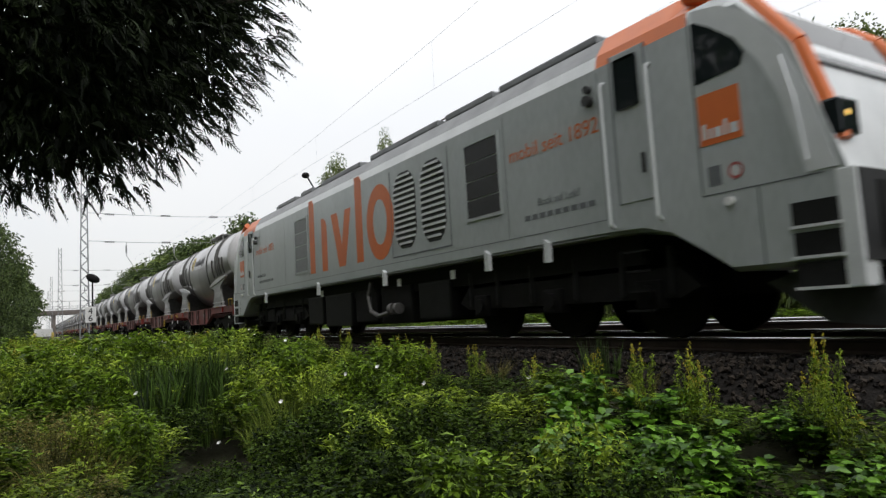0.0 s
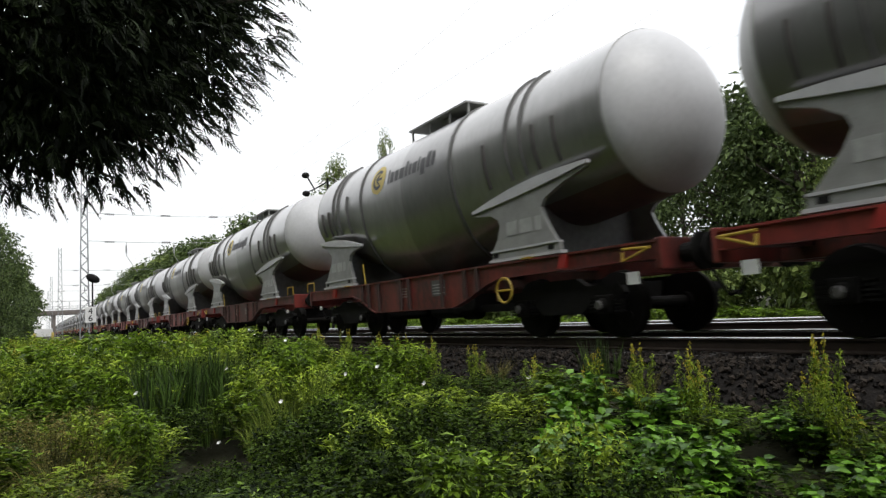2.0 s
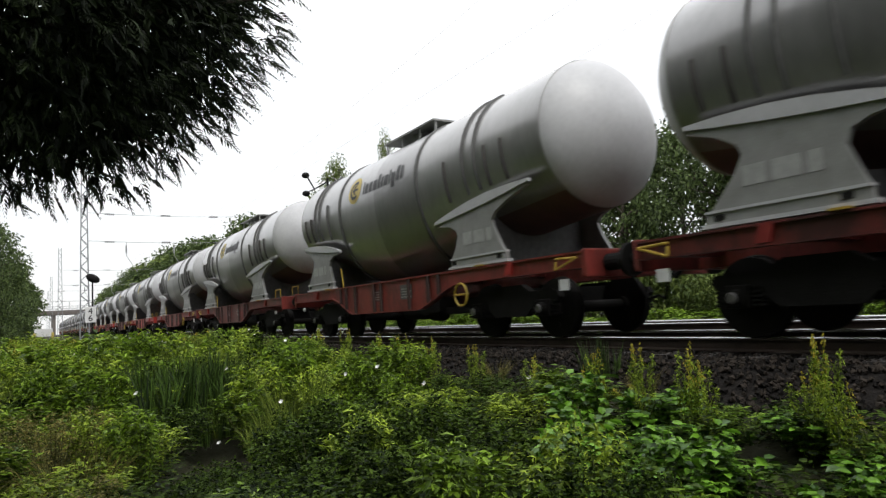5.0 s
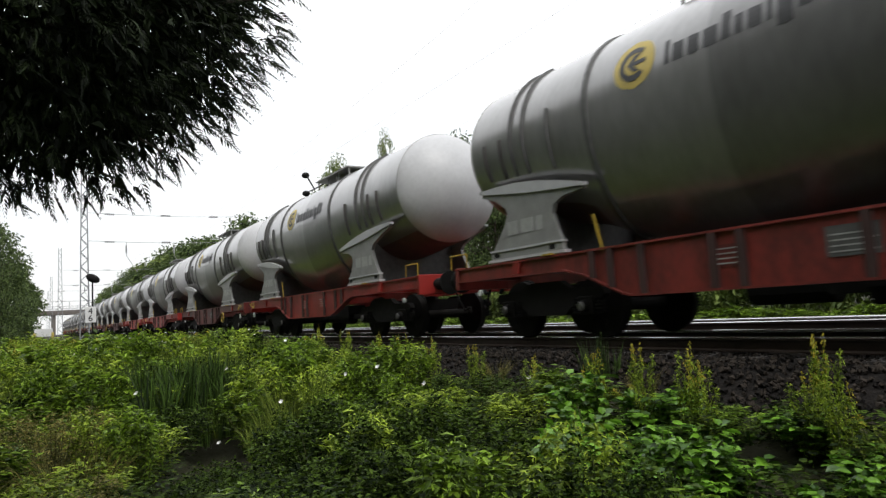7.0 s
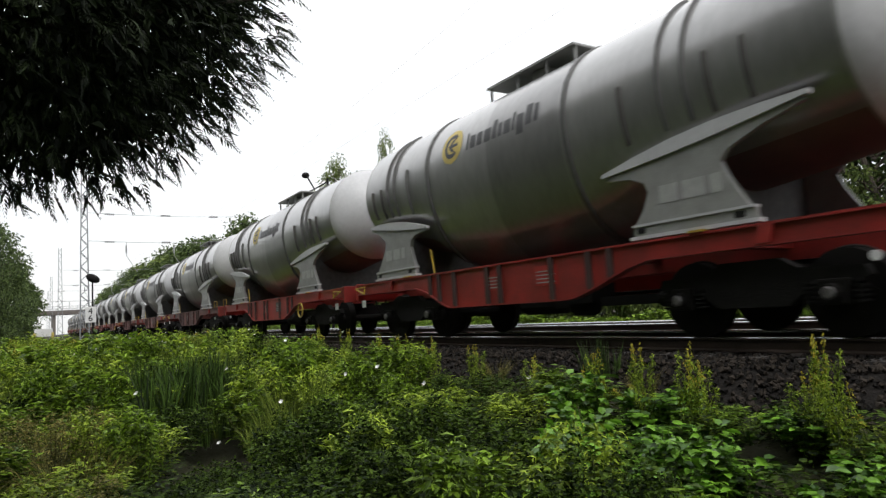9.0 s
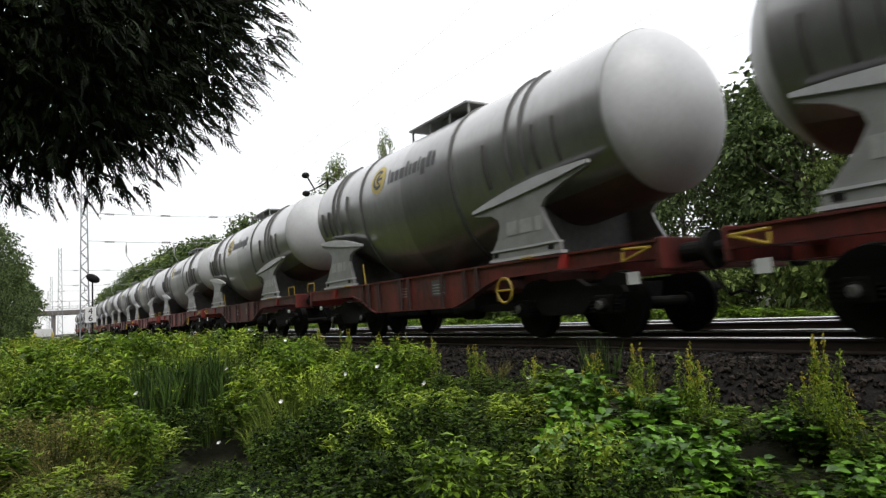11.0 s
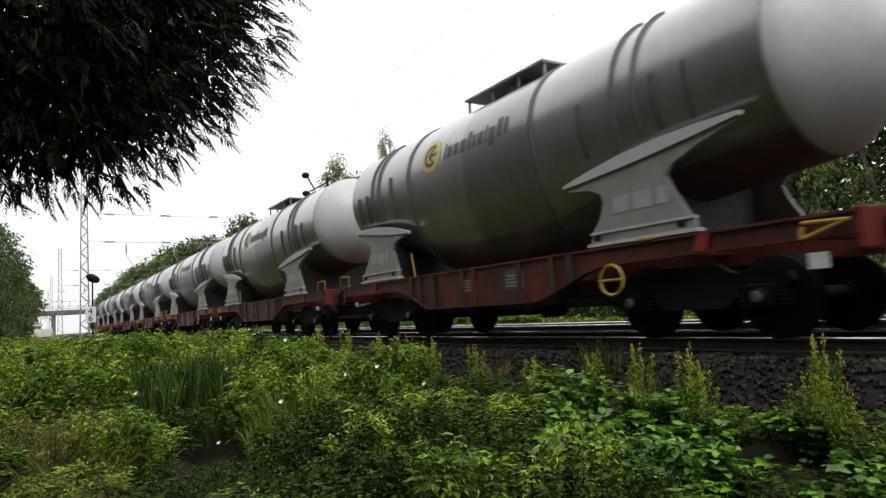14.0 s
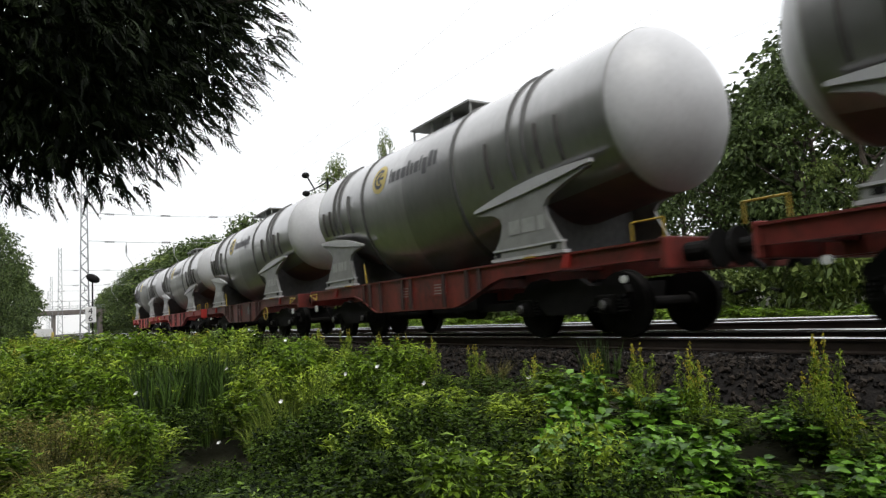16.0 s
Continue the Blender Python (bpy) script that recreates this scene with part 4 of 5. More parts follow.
# ---- plants ----
def leaves_mesh(name, pos, way, size, width, mat, parent=None, curl=0.25, seed=1, six=False, flat=0.0):
    """Many small folded leaves: base points, directions, lengths and the width as a share of the length."""
    rng = np.random.default_rng(seed)
    n = len(pos)
    way = way / np.maximum(np.linalg.norm(way, axis=1, keepdims=True), 1e-6)
    r = rng.normal(size=(n, 3)) + [0, 0, flat]
    side = np.cross(way, r)
    side /= np.maximum(np.linalg.norm(side, axis=1, keepdims=True), 1e-6)
    nor = np.cross(side, way)
    flip = np.where(nor[:, 2] < 0, -1.0, 1.0)[:, None]
    nor, side = nor * flip, side * flip
    L = size[:, None]
    w = L * width * 0.5
    tip = pos + way * L - np.array([0, 0, 1]) * L * curl
    if six:
        m1, m2 = pos + way * L * 0.34 + nor * L * .06, pos + way * L * 0.70 + nor * L * .03
        v = np.stack([pos, m1 + side * w, m2 + side * w * .75, tip, m2 - side * w * .75, m1 - side * w, m1 - nor * L * .05, m2 - nor * L * .05], 1)
        k = np.arange(n)[:, None] * 8
        f = np.concatenate([k + [0, 6, 1, 1], k + [1, 6, 7, 2], k + [2, 7, 3, 3], k + [0, 5, 6, 6], k + [5, 4, 7, 6], k + [4, 3, 7, 7]], 0)
        faces = [tuple(dict.fromkeys(a)) for a in f.tolist()]
        per = 8
    else:
        mid = pos + way * L * 0.45 + nor * L * 0.06
        v = np.stack([pos, mid + side * w, tip, mid - side * w], 1)
        k = np.arange(n)[:, None] * 4
        faces = (k + [0, 1, 2, 3]).tolist()
        per = 4
    return raw(name, v.reshape(-1, 3).tolist(), faces, mat, parent)


def blades_mesh(name, base, lean, length, width, mat, parent=None, seed=1):
    """Grass blades in three bending pieces."""
    rng = np.random.default_rng(seed)
    n = len(base)
    a = rng.uniform(0, 6.28, n)
    side = np.stack([np.cos(a), np.sin(a), np.zeros(n)], 1)
    up = np.array([0, 0, 1.0])
    vs = []
    for t, ww in ((0, 1), (.4, .9), (.75, .6), (1, .05)):
        p = base + up * (length * t * (1 - .25 * t * t * np.linalg.norm(lean, axis=1)))[:, None] + lean * (length * t * t)[:, None]
        vs += [p - side * (width * ww)[:, None] / 2, p + side * (width * ww)[:, None] / 2]
    v = np.stack(vs, 1).reshape(-1, 3)
    k = np.arange(n)[:, None] * 8
    f = np.concatenate([k + [0, 1, 3, 2], k + [2, 3, 5, 4], k + [4, 5, 7, 6]], 0)
    return raw(name, v.tolist(), f.tolist(), mat, parent)


def stems_object(name, lines, r, mat):
    """Stems that spring from one root."""
    vs, fs = [(0, 0, -.08)], []
    for a, b in lines:
        a, b = np.array(a), np.array(b)
        m = a + (b - a) * .35
        k = len(vs)
        for i in range(3):
            t = i * 2.094
            vs.append((m[0] + r * math.cos(t), m[1] + r * math.sin(t), m[2]))
        vs.append(tuple(b))
        for i in range(3):
            j = (i + 1) % 3
            fs += [(0, k + j, k + i), (k + i, k + j, k + 3)]
    return raw(name, vs, fs, mat)


def weed(seed, leaf, count, size, width, spread, mats, label, name="weed", category="weed", six=False, flowers=None, upright=0.0, stems=9):
    """One plant a metre high, scaled when set out: stems, leaves and, if any, flower heads."""
    rng = np.random.default_rng(seed)
    lines, P, D, S = [], [], [], []
    tips = []
    for i in range(stems):
        a = rng.uniform(0, 6.28)
        r = spread * math.sqrt(rng.random())
        base = np.array([math.cos(a) * r * .35, math.sin(a) * r * .35, -0.05])
        h = rng.uniform(.72, 1.0)
        top = np.array([math.cos(a) * r, math.sin(a) * r, h * (1 - .25 * (r / spread) ** 2 * (1 - upright))])
        lines.append((tuple(base), tuple(top)))
        tips.append(top)
        k = count // stems
        t = rng.random(k) ** .45
        pts = base + (top - base) * t[:, None] + rng.normal(size=(k, 3)) * (spread * (.135 - .045 * upright)) * (1.25 - .6 * t)[:, None]
        d = rng.normal(size=(k, 3)) + np.array([math.cos(a), math.sin(a), 0]) * .5
        d[:, 2] = d[:, 2] * (.9 if six else .6) + (.1 if six else .3) + upright * .4
        P.append(pts)
        D.append(d)
        S.append(leaf * rng.uniform(.55, 1.25, k))
    ob = stems_object(name, lines, .006, M_STEM)
    tagged(ob, label, category)
    leaves_mesh("leaves", np.concatenate(P), np.concatenate(D), np.concatenate(S), width, mats, ob, seed=seed + 1, six=six, flat=1.6)
    if flowers == "gold":
        pts, d = [], []
        for tp in tips[::3]:
            k = 26
            u = rng.random(k)
            q = tp + np.stack([rng.normal(size=k) * .05 * u, rng.normal(size=k) * .05 * u, .16 - u * .26], 1)
            pts.append(q)
            d.append(rng.normal(size=(k, 3)) + [0, 0, .6])
        pts, d = np.concatenate(pts), np.concatenate(d)
        tagged(leaves_mesh("flower_head", pts, d, np.full(len(pts), .045), .6, M_GOLD, ob, seed=seed + 5), kind="stuff")
    return ob


def grass_clump(seed, count, mat, width, spread, label, lean=.35, name="grass_clump"):
    rng = np.random.default_rng(seed)
    a = rng.uniform(0, 6.28, count)
    r = spread * np.sqrt(rng.random(count))
    base = np.stack([np.cos(a) * r, np.sin(a) * r, np.full(count, -.05)], 1)
    l = np.stack([np.cos(a), np.sin(a), np.zeros(count)], 1) * rng.uniform(.05, lean, count)[:, None] + rng.normal(size=(count, 3)) * [.08, .08, 0]
    ob = blades_mesh(name, base, l, rng.uniform(.55, 1.05, count), np.full(count, width), mat, seed=seed)
    return tagged(ob, label, "grass")


def veg_top(x, y):
    """Height that the weeds reach, over the rail tops."""
    z = float(np.interp(x, [-30, -20, -15, -9, -5, -2.5, -1], [.40, .38, .34, .02, -.36, -.46, -.50]))
    along, across = -.975 * x + .221 * y, .221 * x + .975 * y
    hollow = math.exp(-(((along - 7.0) / 2.6) ** 2 + (across / .50) ** 2))
    reeds = math.exp(-(((along - 8.6) / 1.3) ** 2 + ((across + .25) / .7) ** 2))
    near = -.10 * max(0, 1 - abs(y) / 3) if x > -10 else 0
    return z - .75 * hollow - .30 * reeds + near + .34 * noise.noise((x * .75, y * .75, 3.3)) + .16 * noise.noise((x * 1.9, y * 1.9, 7.7))


def plant_out():
    rng = random.Random(11)
    kinds = {
        "weed": [weed(s, .076, 1500, 1, .36, .36, M_LEAF, "leafy green weed on the trackside bank") for s in (1, 2, 3)],
        "lime": [weed(s, .080, 1350, 1, .29, .36, M_LEAF_LIME, "yellow-green herb on the bank", "meadow_herb", "herb", stems=12) for s in (4, 5)],
        "dark": [weed(s, .046, 2700, 1, .58, .46, M_LEAF_DARK, "dense dark green shrub by the ditch", "shrub", "shrub", stems=14) for s in (6, 7)],
        "broad": [weed(s, .090, 750, 1, .60, .40, M_LEAF_BROAD, "broad-leaved fresh green bramble", "bramble", "bramble", six=True) for s in (8, 9)],
        "far_lime": [weed(s, .11, 330, 1, .40, .36, M_LEAF_LIME, "yellow-green herb along the line", "meadow_herb", "herb", stems=12) for s in (44, 45)],
        "far_weed": [weed(s, .11, 330, 1, .50, .36, M_LEAF, "leafy green weed along the line") for s in (41, 42)],
        "under": [weed(s, .075, 520, 1, .55, .55, M_LEAF_DARK, "low undergrowth, coloured dark as the shade below the weeds", "undergrowth", "undergrowth", stems=16) for s in (46, 47)],
        "faded": [weed(s, .042, 1700, 1, .34, .40, M_LEAF_DRY, "faded olive-brown herb on the bank", "faded_herb", "herb", upright=.4, stems=22) for s in (48, 49)],
        "gold": [weed(s, .085, 900, 1, .24, .24, M_LEAF_LIME, "goldenrod with yellow flower heads", "goldenrod", "wildflower", flowers="gold", upright=.8, stems=9) for s in (12, 13)],
        "grass": [grass_clump(s, 240, M_BLADE, .010, .26, "clump of long green grass") for s in (15, 16)],
        "dry": [grass_clump(s, 230, M_LEAF_DRY, .008, .28, "clump of faded olive grass", .5) for s in (17,)],
        "reed": [grass_clump(s, 70, M_REED, .024, .22, "clump of upright sword-shaped reed leaves", .22, "reed_clump") for s in (18, 19)],
    }
    counts = {k: 0 for k in kinds}
    placed = set()

    def put(kind, x, y, top, wide=1.0):
        if counts[kind] > 295:
            return
        src = kinds[kind][counts[kind] % len(kinds[kind])]
        counts[kind] += 1
        z = ground_z(x, y)
        h = max(.25, top - z)
        m = Matrix.Translation((x, y, z)) @ Matrix.Rotation(rng.uniform(0, 6.28), 4, "Z") @ Matrix.Rotation(rng.uniform(-.1, .1), 4, "X")
        w = wide * rng.uniform(.85, 1.2)
        if src.name not in placed:
            placed.add(src.name)
            ob = src
        else:
            ob = copy_thing(src, m)
        ob.matrix_basis = m @ Matrix.Diagonal((w, w, h, 1))

    def inside(x, y):
        if math.hypot(x, y) < 1.5 or x > -.35 * y:
            return False
        return True

    # band along the foot of the ballast, then the whole bank
    spots = []
    for x0, x1, step in ((-8, 0, .50), (-16, -8, .62), (-32, -16, .85)):
        x = x0
        while x < x1:
            y = -2.2 if x0 > -10 else -4.0
            while y < 5.25:
                spots.append((x + rng.uniform(-.5, .5) * step, y + rng.uniform(-.5, .5) * step, step))
                y += step
            x += step
    rng.shuffle(spots)
    for x, y, step in spots:
        if not inside(x, y) or y > 5.2:
            continue
        if y < -.6 + .05 * x and x > -9:
            continue
        top = veg_top(x, y) + rng.uniform(-.40, .18)
        if ((-.975 * x + .221 * y - 7.5) / 2.5) ** 2 + ((.221 * x + .975 * y) / .47) ** 2 < 1 or rng.random() < .06:
            continue
        wide = 1.05 if step < .55 else (1.3 if step < .7 else 1.9)
        left = y < .55 and x > -9
        u = rng.random()
        if x < -16:
            kind = "far_lime" if u < .55 else ("far_weed" if u < .80 else ("gold" if u < .9 else "grass"))
        elif left:
            kind = "faded" if u < .38 else ("dry" if u < .55 else ("grass" if u < .66 else ("weed" if u < .8 else "lime")))
        elif -6.5 < x < -2.4 and 1.0 < y < 3.2:
            kind = "dark" if u < .80 else ("weed" if u < .94 else "lime")
        elif x > -4.6 and y > 2.2:
            kind = "broad" if u < .72 else ("weed" if u < .86 else ("lime" if u < .95 else "grass"))
        else:
            kind = "weed" if u < .42 else ("lime" if u < .70 else ("dark" if u < .85 else "grass"))
        if y > 4.5 and rng.random() < .4:
            kind = "gold" if rng.random() < .6 else "grass"
            top -= .10
        put(kind, x, y, top, wide)
    # low undergrowth that covers the soil; its dark colour adds shade below the weeds
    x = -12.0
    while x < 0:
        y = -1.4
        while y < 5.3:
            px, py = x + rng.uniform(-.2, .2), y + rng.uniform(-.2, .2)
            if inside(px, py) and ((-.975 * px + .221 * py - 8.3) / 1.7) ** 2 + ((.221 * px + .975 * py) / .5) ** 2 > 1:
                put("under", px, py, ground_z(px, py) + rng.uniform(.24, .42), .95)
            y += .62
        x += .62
    # reeds round the dark hollow
    for i in range(34):
        put("reed", rng.uniform(-11.0, -9.5), rng.uniform(1.05, 2.45), rng.uniform(-.02, .20), 1.0)
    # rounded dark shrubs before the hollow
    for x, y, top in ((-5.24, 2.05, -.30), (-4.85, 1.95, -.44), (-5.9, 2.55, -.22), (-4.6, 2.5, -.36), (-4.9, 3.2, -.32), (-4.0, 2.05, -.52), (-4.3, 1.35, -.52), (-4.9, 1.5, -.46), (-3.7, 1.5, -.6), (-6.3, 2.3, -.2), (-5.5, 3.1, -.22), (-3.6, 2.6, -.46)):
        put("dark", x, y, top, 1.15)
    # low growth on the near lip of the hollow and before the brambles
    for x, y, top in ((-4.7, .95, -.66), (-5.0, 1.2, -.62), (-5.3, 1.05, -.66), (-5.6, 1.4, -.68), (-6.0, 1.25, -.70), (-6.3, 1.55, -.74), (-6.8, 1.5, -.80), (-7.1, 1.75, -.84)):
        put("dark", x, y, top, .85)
    for x, y, top in ((-3.25, 3.25, -.62), (-3.6, 3.5, -.58), (-3.0, 3.6, -.60), (-2.7, 3.2, -.66), (-3.3, 2.85, -.66)):
        put("broad", x, y, top, 1.0)
    # tall flowering stems before the ballast
    for x, y, top in ((-4.77, 4.6, -.02), (-4.16, 4.6, .06), (-3.7, 4.6, .04), (-2.52, 4.6, .14), (-2.40, 4.5, -.05), (-2.7, 4.6, -.12), (-3.47, 4.6, -.09), (-4.69, 4.6, -.26), (-6.1, 4.9, -.12), (-7.2, 4.9, .0),
                      (-8.2, 4.9, .08), (-9.0, 4.8, .14), (-10.0, 4.9, .14), (-11.5, 4.9, .22), (-13, 4.9, .28)):
        put("gold", x, y, top, .48)
    # white bindweed and daisy blossoms
    bm = B()
    for i in range(7):
        a, b = i * 2 * math.pi / 7, (i + 1) * 2 * math.pi / 7
        c = bm.verts.new((0, 0, -.02))
        p = bm.verts.new((.024 * math.cos(a), .024 * math.sin(a), 0))
        q = bm.verts.new((.024 * math.cos(b), .024 * math.sin(b), 0))
        m = bm.verts.new((.028 * math.cos((a + b) / 2), .028 * math.sin((a + b) / 2), .006))
        bm.faces.new((c, p, m, q))
    first = part("blossom", bm, M_BLOSSOM)
    tagged(first, "white funnel-shaped bindweed blossom among the leaves", "flower", "white blossoms")
    done = False
    spots = [(-6.9, 2.93, -.13), (-6.83, 3.29, -.08), (-5.59, 3.18, -.18), (-9.22, 3.02, .22), (-5.76, 4.6, -.28), (-8.93, 2.12, -.08), (-7.76, .9, -.18)]
    spots += [(x, y, veg_top(x, y) - .10) for x, y in ((-rng.uniform(7, 18), rng.uniform(.2, 4.6)) for i in range(11))]
    for x, y, z in spots:
        m = Matrix.Translation((x, y, z)) @ Euler((rng.uniform(.3, 1.2), rng.uniform(-.6, .2), rng.uniform(0, .8))).to_matrix().to_4x4()
        if not done:
            first.matrix_basis = m
            done = True
        else:
            copy_thing(first, m)
    # weeds on the ballast and beyond the tracks
    for x, y, top in ((-6.05, 5.9, .22), (-5.85, 5.95, .10), (-6.3, 6.0, .06), (-7.9, 5.7, -.15), (-5.2, 5.8, -.2)):
        put("reed" if top > 0 else "dry", x, y, top, .42 if top > 0 else .5)


def tree(seed, height, crown_r, base, mat, label, name="tree", clumps=85, per=95, leaf=.26, squash=1.0):
    """A tapered trunk with limbs and a crown of leaf clumps with gaps."""
    rng = np.random.default_rng(seed)
    ob = new(name)
    tagged(ob, label, "tree")
    bm = B()
    bends = [np.array([0, 0, -.3])]
    for k in range(1, 6):
        bends.append(np.array([rng.normal() * .12 * k * .4, rng.normal() * .12 * k * .4, height * .93 * k / 5]))
    r0 = height * .016 + .03
    for k in range(5):
        cyl(bm, bends[k], bends[k + 1], r0 * (1 - k * .19), r0 * (1 - (k + 1) * .19) + .01, 8)
    P, D, S = [], [], []
    for i in range(clumps):
        t = (i + rng.random()) / clumps
        z = base + (height - base) * t
        prof = math.sin(math.pi * min(1, .12 + t * .84)) ** .65
        a = rng.uniform(0, 6.28)
        rr = crown_r * prof * math.sqrt(rng.uniform(.15, 1.0)) * rng.uniform(.75, 1.2)
        c = np.array([math.cos(a) * rr, math.sin(a) * rr * squash, z + rng.normal() * .25])
        root = np.array([0, 0, max(.5, z - rr * rng.uniform(.5, .9))])
        kk = min(4, max(0, int(root[2] / (height * .93) * 5)))
        root[:2] += bends[kk][:2]
        if i % 2 == 0:
            mid = (root + c) / 2 + rng.normal(size=3) * .12
            cyl(bm, root, mid, .05, .03, 5)
            cyl(bm, mid, c, .03, .01, 5)
        cr = crown_r * rng.uniform(.18, .34)
        d = rng.normal(size=(per, 3))
        d /= np.linalg.norm(d, axis=1, keepdims=True)
        q = c + d * (cr * rng.random(per) ** .5)[:, None] * [1, 1, .75]
        P.append(q)
        dd = d + rng.normal(size=(per, 3)) * .6
        dd[:, 2] -= .15
        D.append(dd)
        S.append(leaf * rng.uniform(.6, 1.3, per))
    part("trunk", bm, M_BARK, ob)
    leaves_mesh("crown", np.concatenate(P), np.concatenate(D), np.concatenate(S), .6, mat, ob, seed=seed)
    return ob


def plant_trees():
    rng = random.Random(4)
    kinds = [tree(21, 10, 2.6, 1.2, M_TREE_A, "broad green tree beyond the tracks", per=105, leaf=.20),
             tree(22, 10, 2.2, 1.0, M_TREE_B, "light green birch beyond the tracks", leaf=.155, clumps=80, per=105),
             tree(23, 10, 3.0, .8, M_TREE_A, "dense dark green tree beyond the tracks", clumps=100, per=105, leaf=.20),
             tree(24, 10, 2.8, .6, M_TREE_A, "broad green tree along the line", clumps=80, per=60, leaf=.32),
             tree(25, 10, 2.6, .8, M_TREE_B, "light green tree along the line", clumps=75, per=60, leaf=.32)]
    used_kinds = set()

    def put(k, x, y, h, wide=1.0):
        if x < -62 or y < -5 or y > 24.5:
            k = 3 if k != 1 else 4
        s = h / 10
        m = Matrix.Translation((x, y, ground_z(x, y))) @ Matrix.Rotation(rng.uniform(0, 6.28), 4, "Z")
        if k not in used_kinds:
            used_kinds.add(k)
            ob = kinds[k]
        else:
            ob = copy_thing(kinds[k], m)
        ob.matrix_basis = m @ Matrix.Diagonal((s * wide, s * wide, s, 1))

    top = lambda x: float(np.interp(x, [-300, -135, -68, -50, -40, -24, -14, -6, 10], [15, 15.2, 12.6, 12.4, 11.2, 9.2, 10.2, 9.2, 9]))
    x = 12.0
    while x > -300:
        step = 3.6 if x > -30 else (5.0 if x > -90 else 8.5)
        y = 22 + rng.uniform(-1.2, 1.6)
        put(rng.randrange(3), x + rng.uniform(-1, 1), y, top(x) * rng.uniform(.84, 1.05), 1.0 if x > -90 else 1.5)
        if x > -120:
            put(2 * rng.randrange(2), x + rng.uniform(-1, 1), 26 + rng.uniform(-1, 2), top(x) * rng.uniform(.9, 1.05), 1.25)
        x -= step
    put(1, -51, 21.5, 13.9, .8)
    put(1, -41.5, 21.5, 13.6, .32)
    # trees along the near side, far ahead
    for x, y, h, w in ((-36, -3.1, 7.6, 1.0), (-42, -2.9, 8.4, 1.0), (-52, -2.6, 8.6, 1.0), (-64, -2.2, 7.5, 1.0), (-80, -1.8, 8, 1.0), (-100, -2.5, 9, 1.2), (-130, -3, 10, 1.3), (-33, -5, 8, 1.2)):
        put(2 if rng.random() < .6 else 0, x, y, h, w)
    # unseen trees added behind the viewpoint to keep light off the train's near side
    for i, x in enumerate(range(12, -34, -4)):
        put(2, x, -6.2 - .5 * (i % 2), 14.5 + (i * 7 % 3) * .5, .95)
    # low bushes along the far side of the tracks
    bushes = [weed(s, .13, 1500, 1, .6, .75, M_LEAF if s % 2 else M_TREE_B, "low leafy bush beyond the far track", "bush", "bush", stems=16) for s in (31, 32)]
    n = 0
    x = 6.0
    while x > -60:
        for y in (16.9 + rng.uniform(-.3, .5), 18.6 + rng.uniform(-.6, .6)):
            src = bushes[n % 2]
            h = rng.uniform(.45, .8) if y < 17.8 else rng.uniform(1.2, 3.0)
            m = Matrix.Translation((x + rng.uniform(-.6, .6), y, ground_z(x, y))) @ Matrix.Rotation(rng.uniform(0, 6.28), 4, "Z")
            ob = src if n < 2 else copy_thing(src, m)
            ob.matrix_basis = m @ Matrix.Diagonal((1.4 * rng.uniform(.8, 1.3), 1.4 * rng.uniform(.8, 1.3), h, 1))
            n += 1
        x -= 1.15 if x > -30 else 2.2


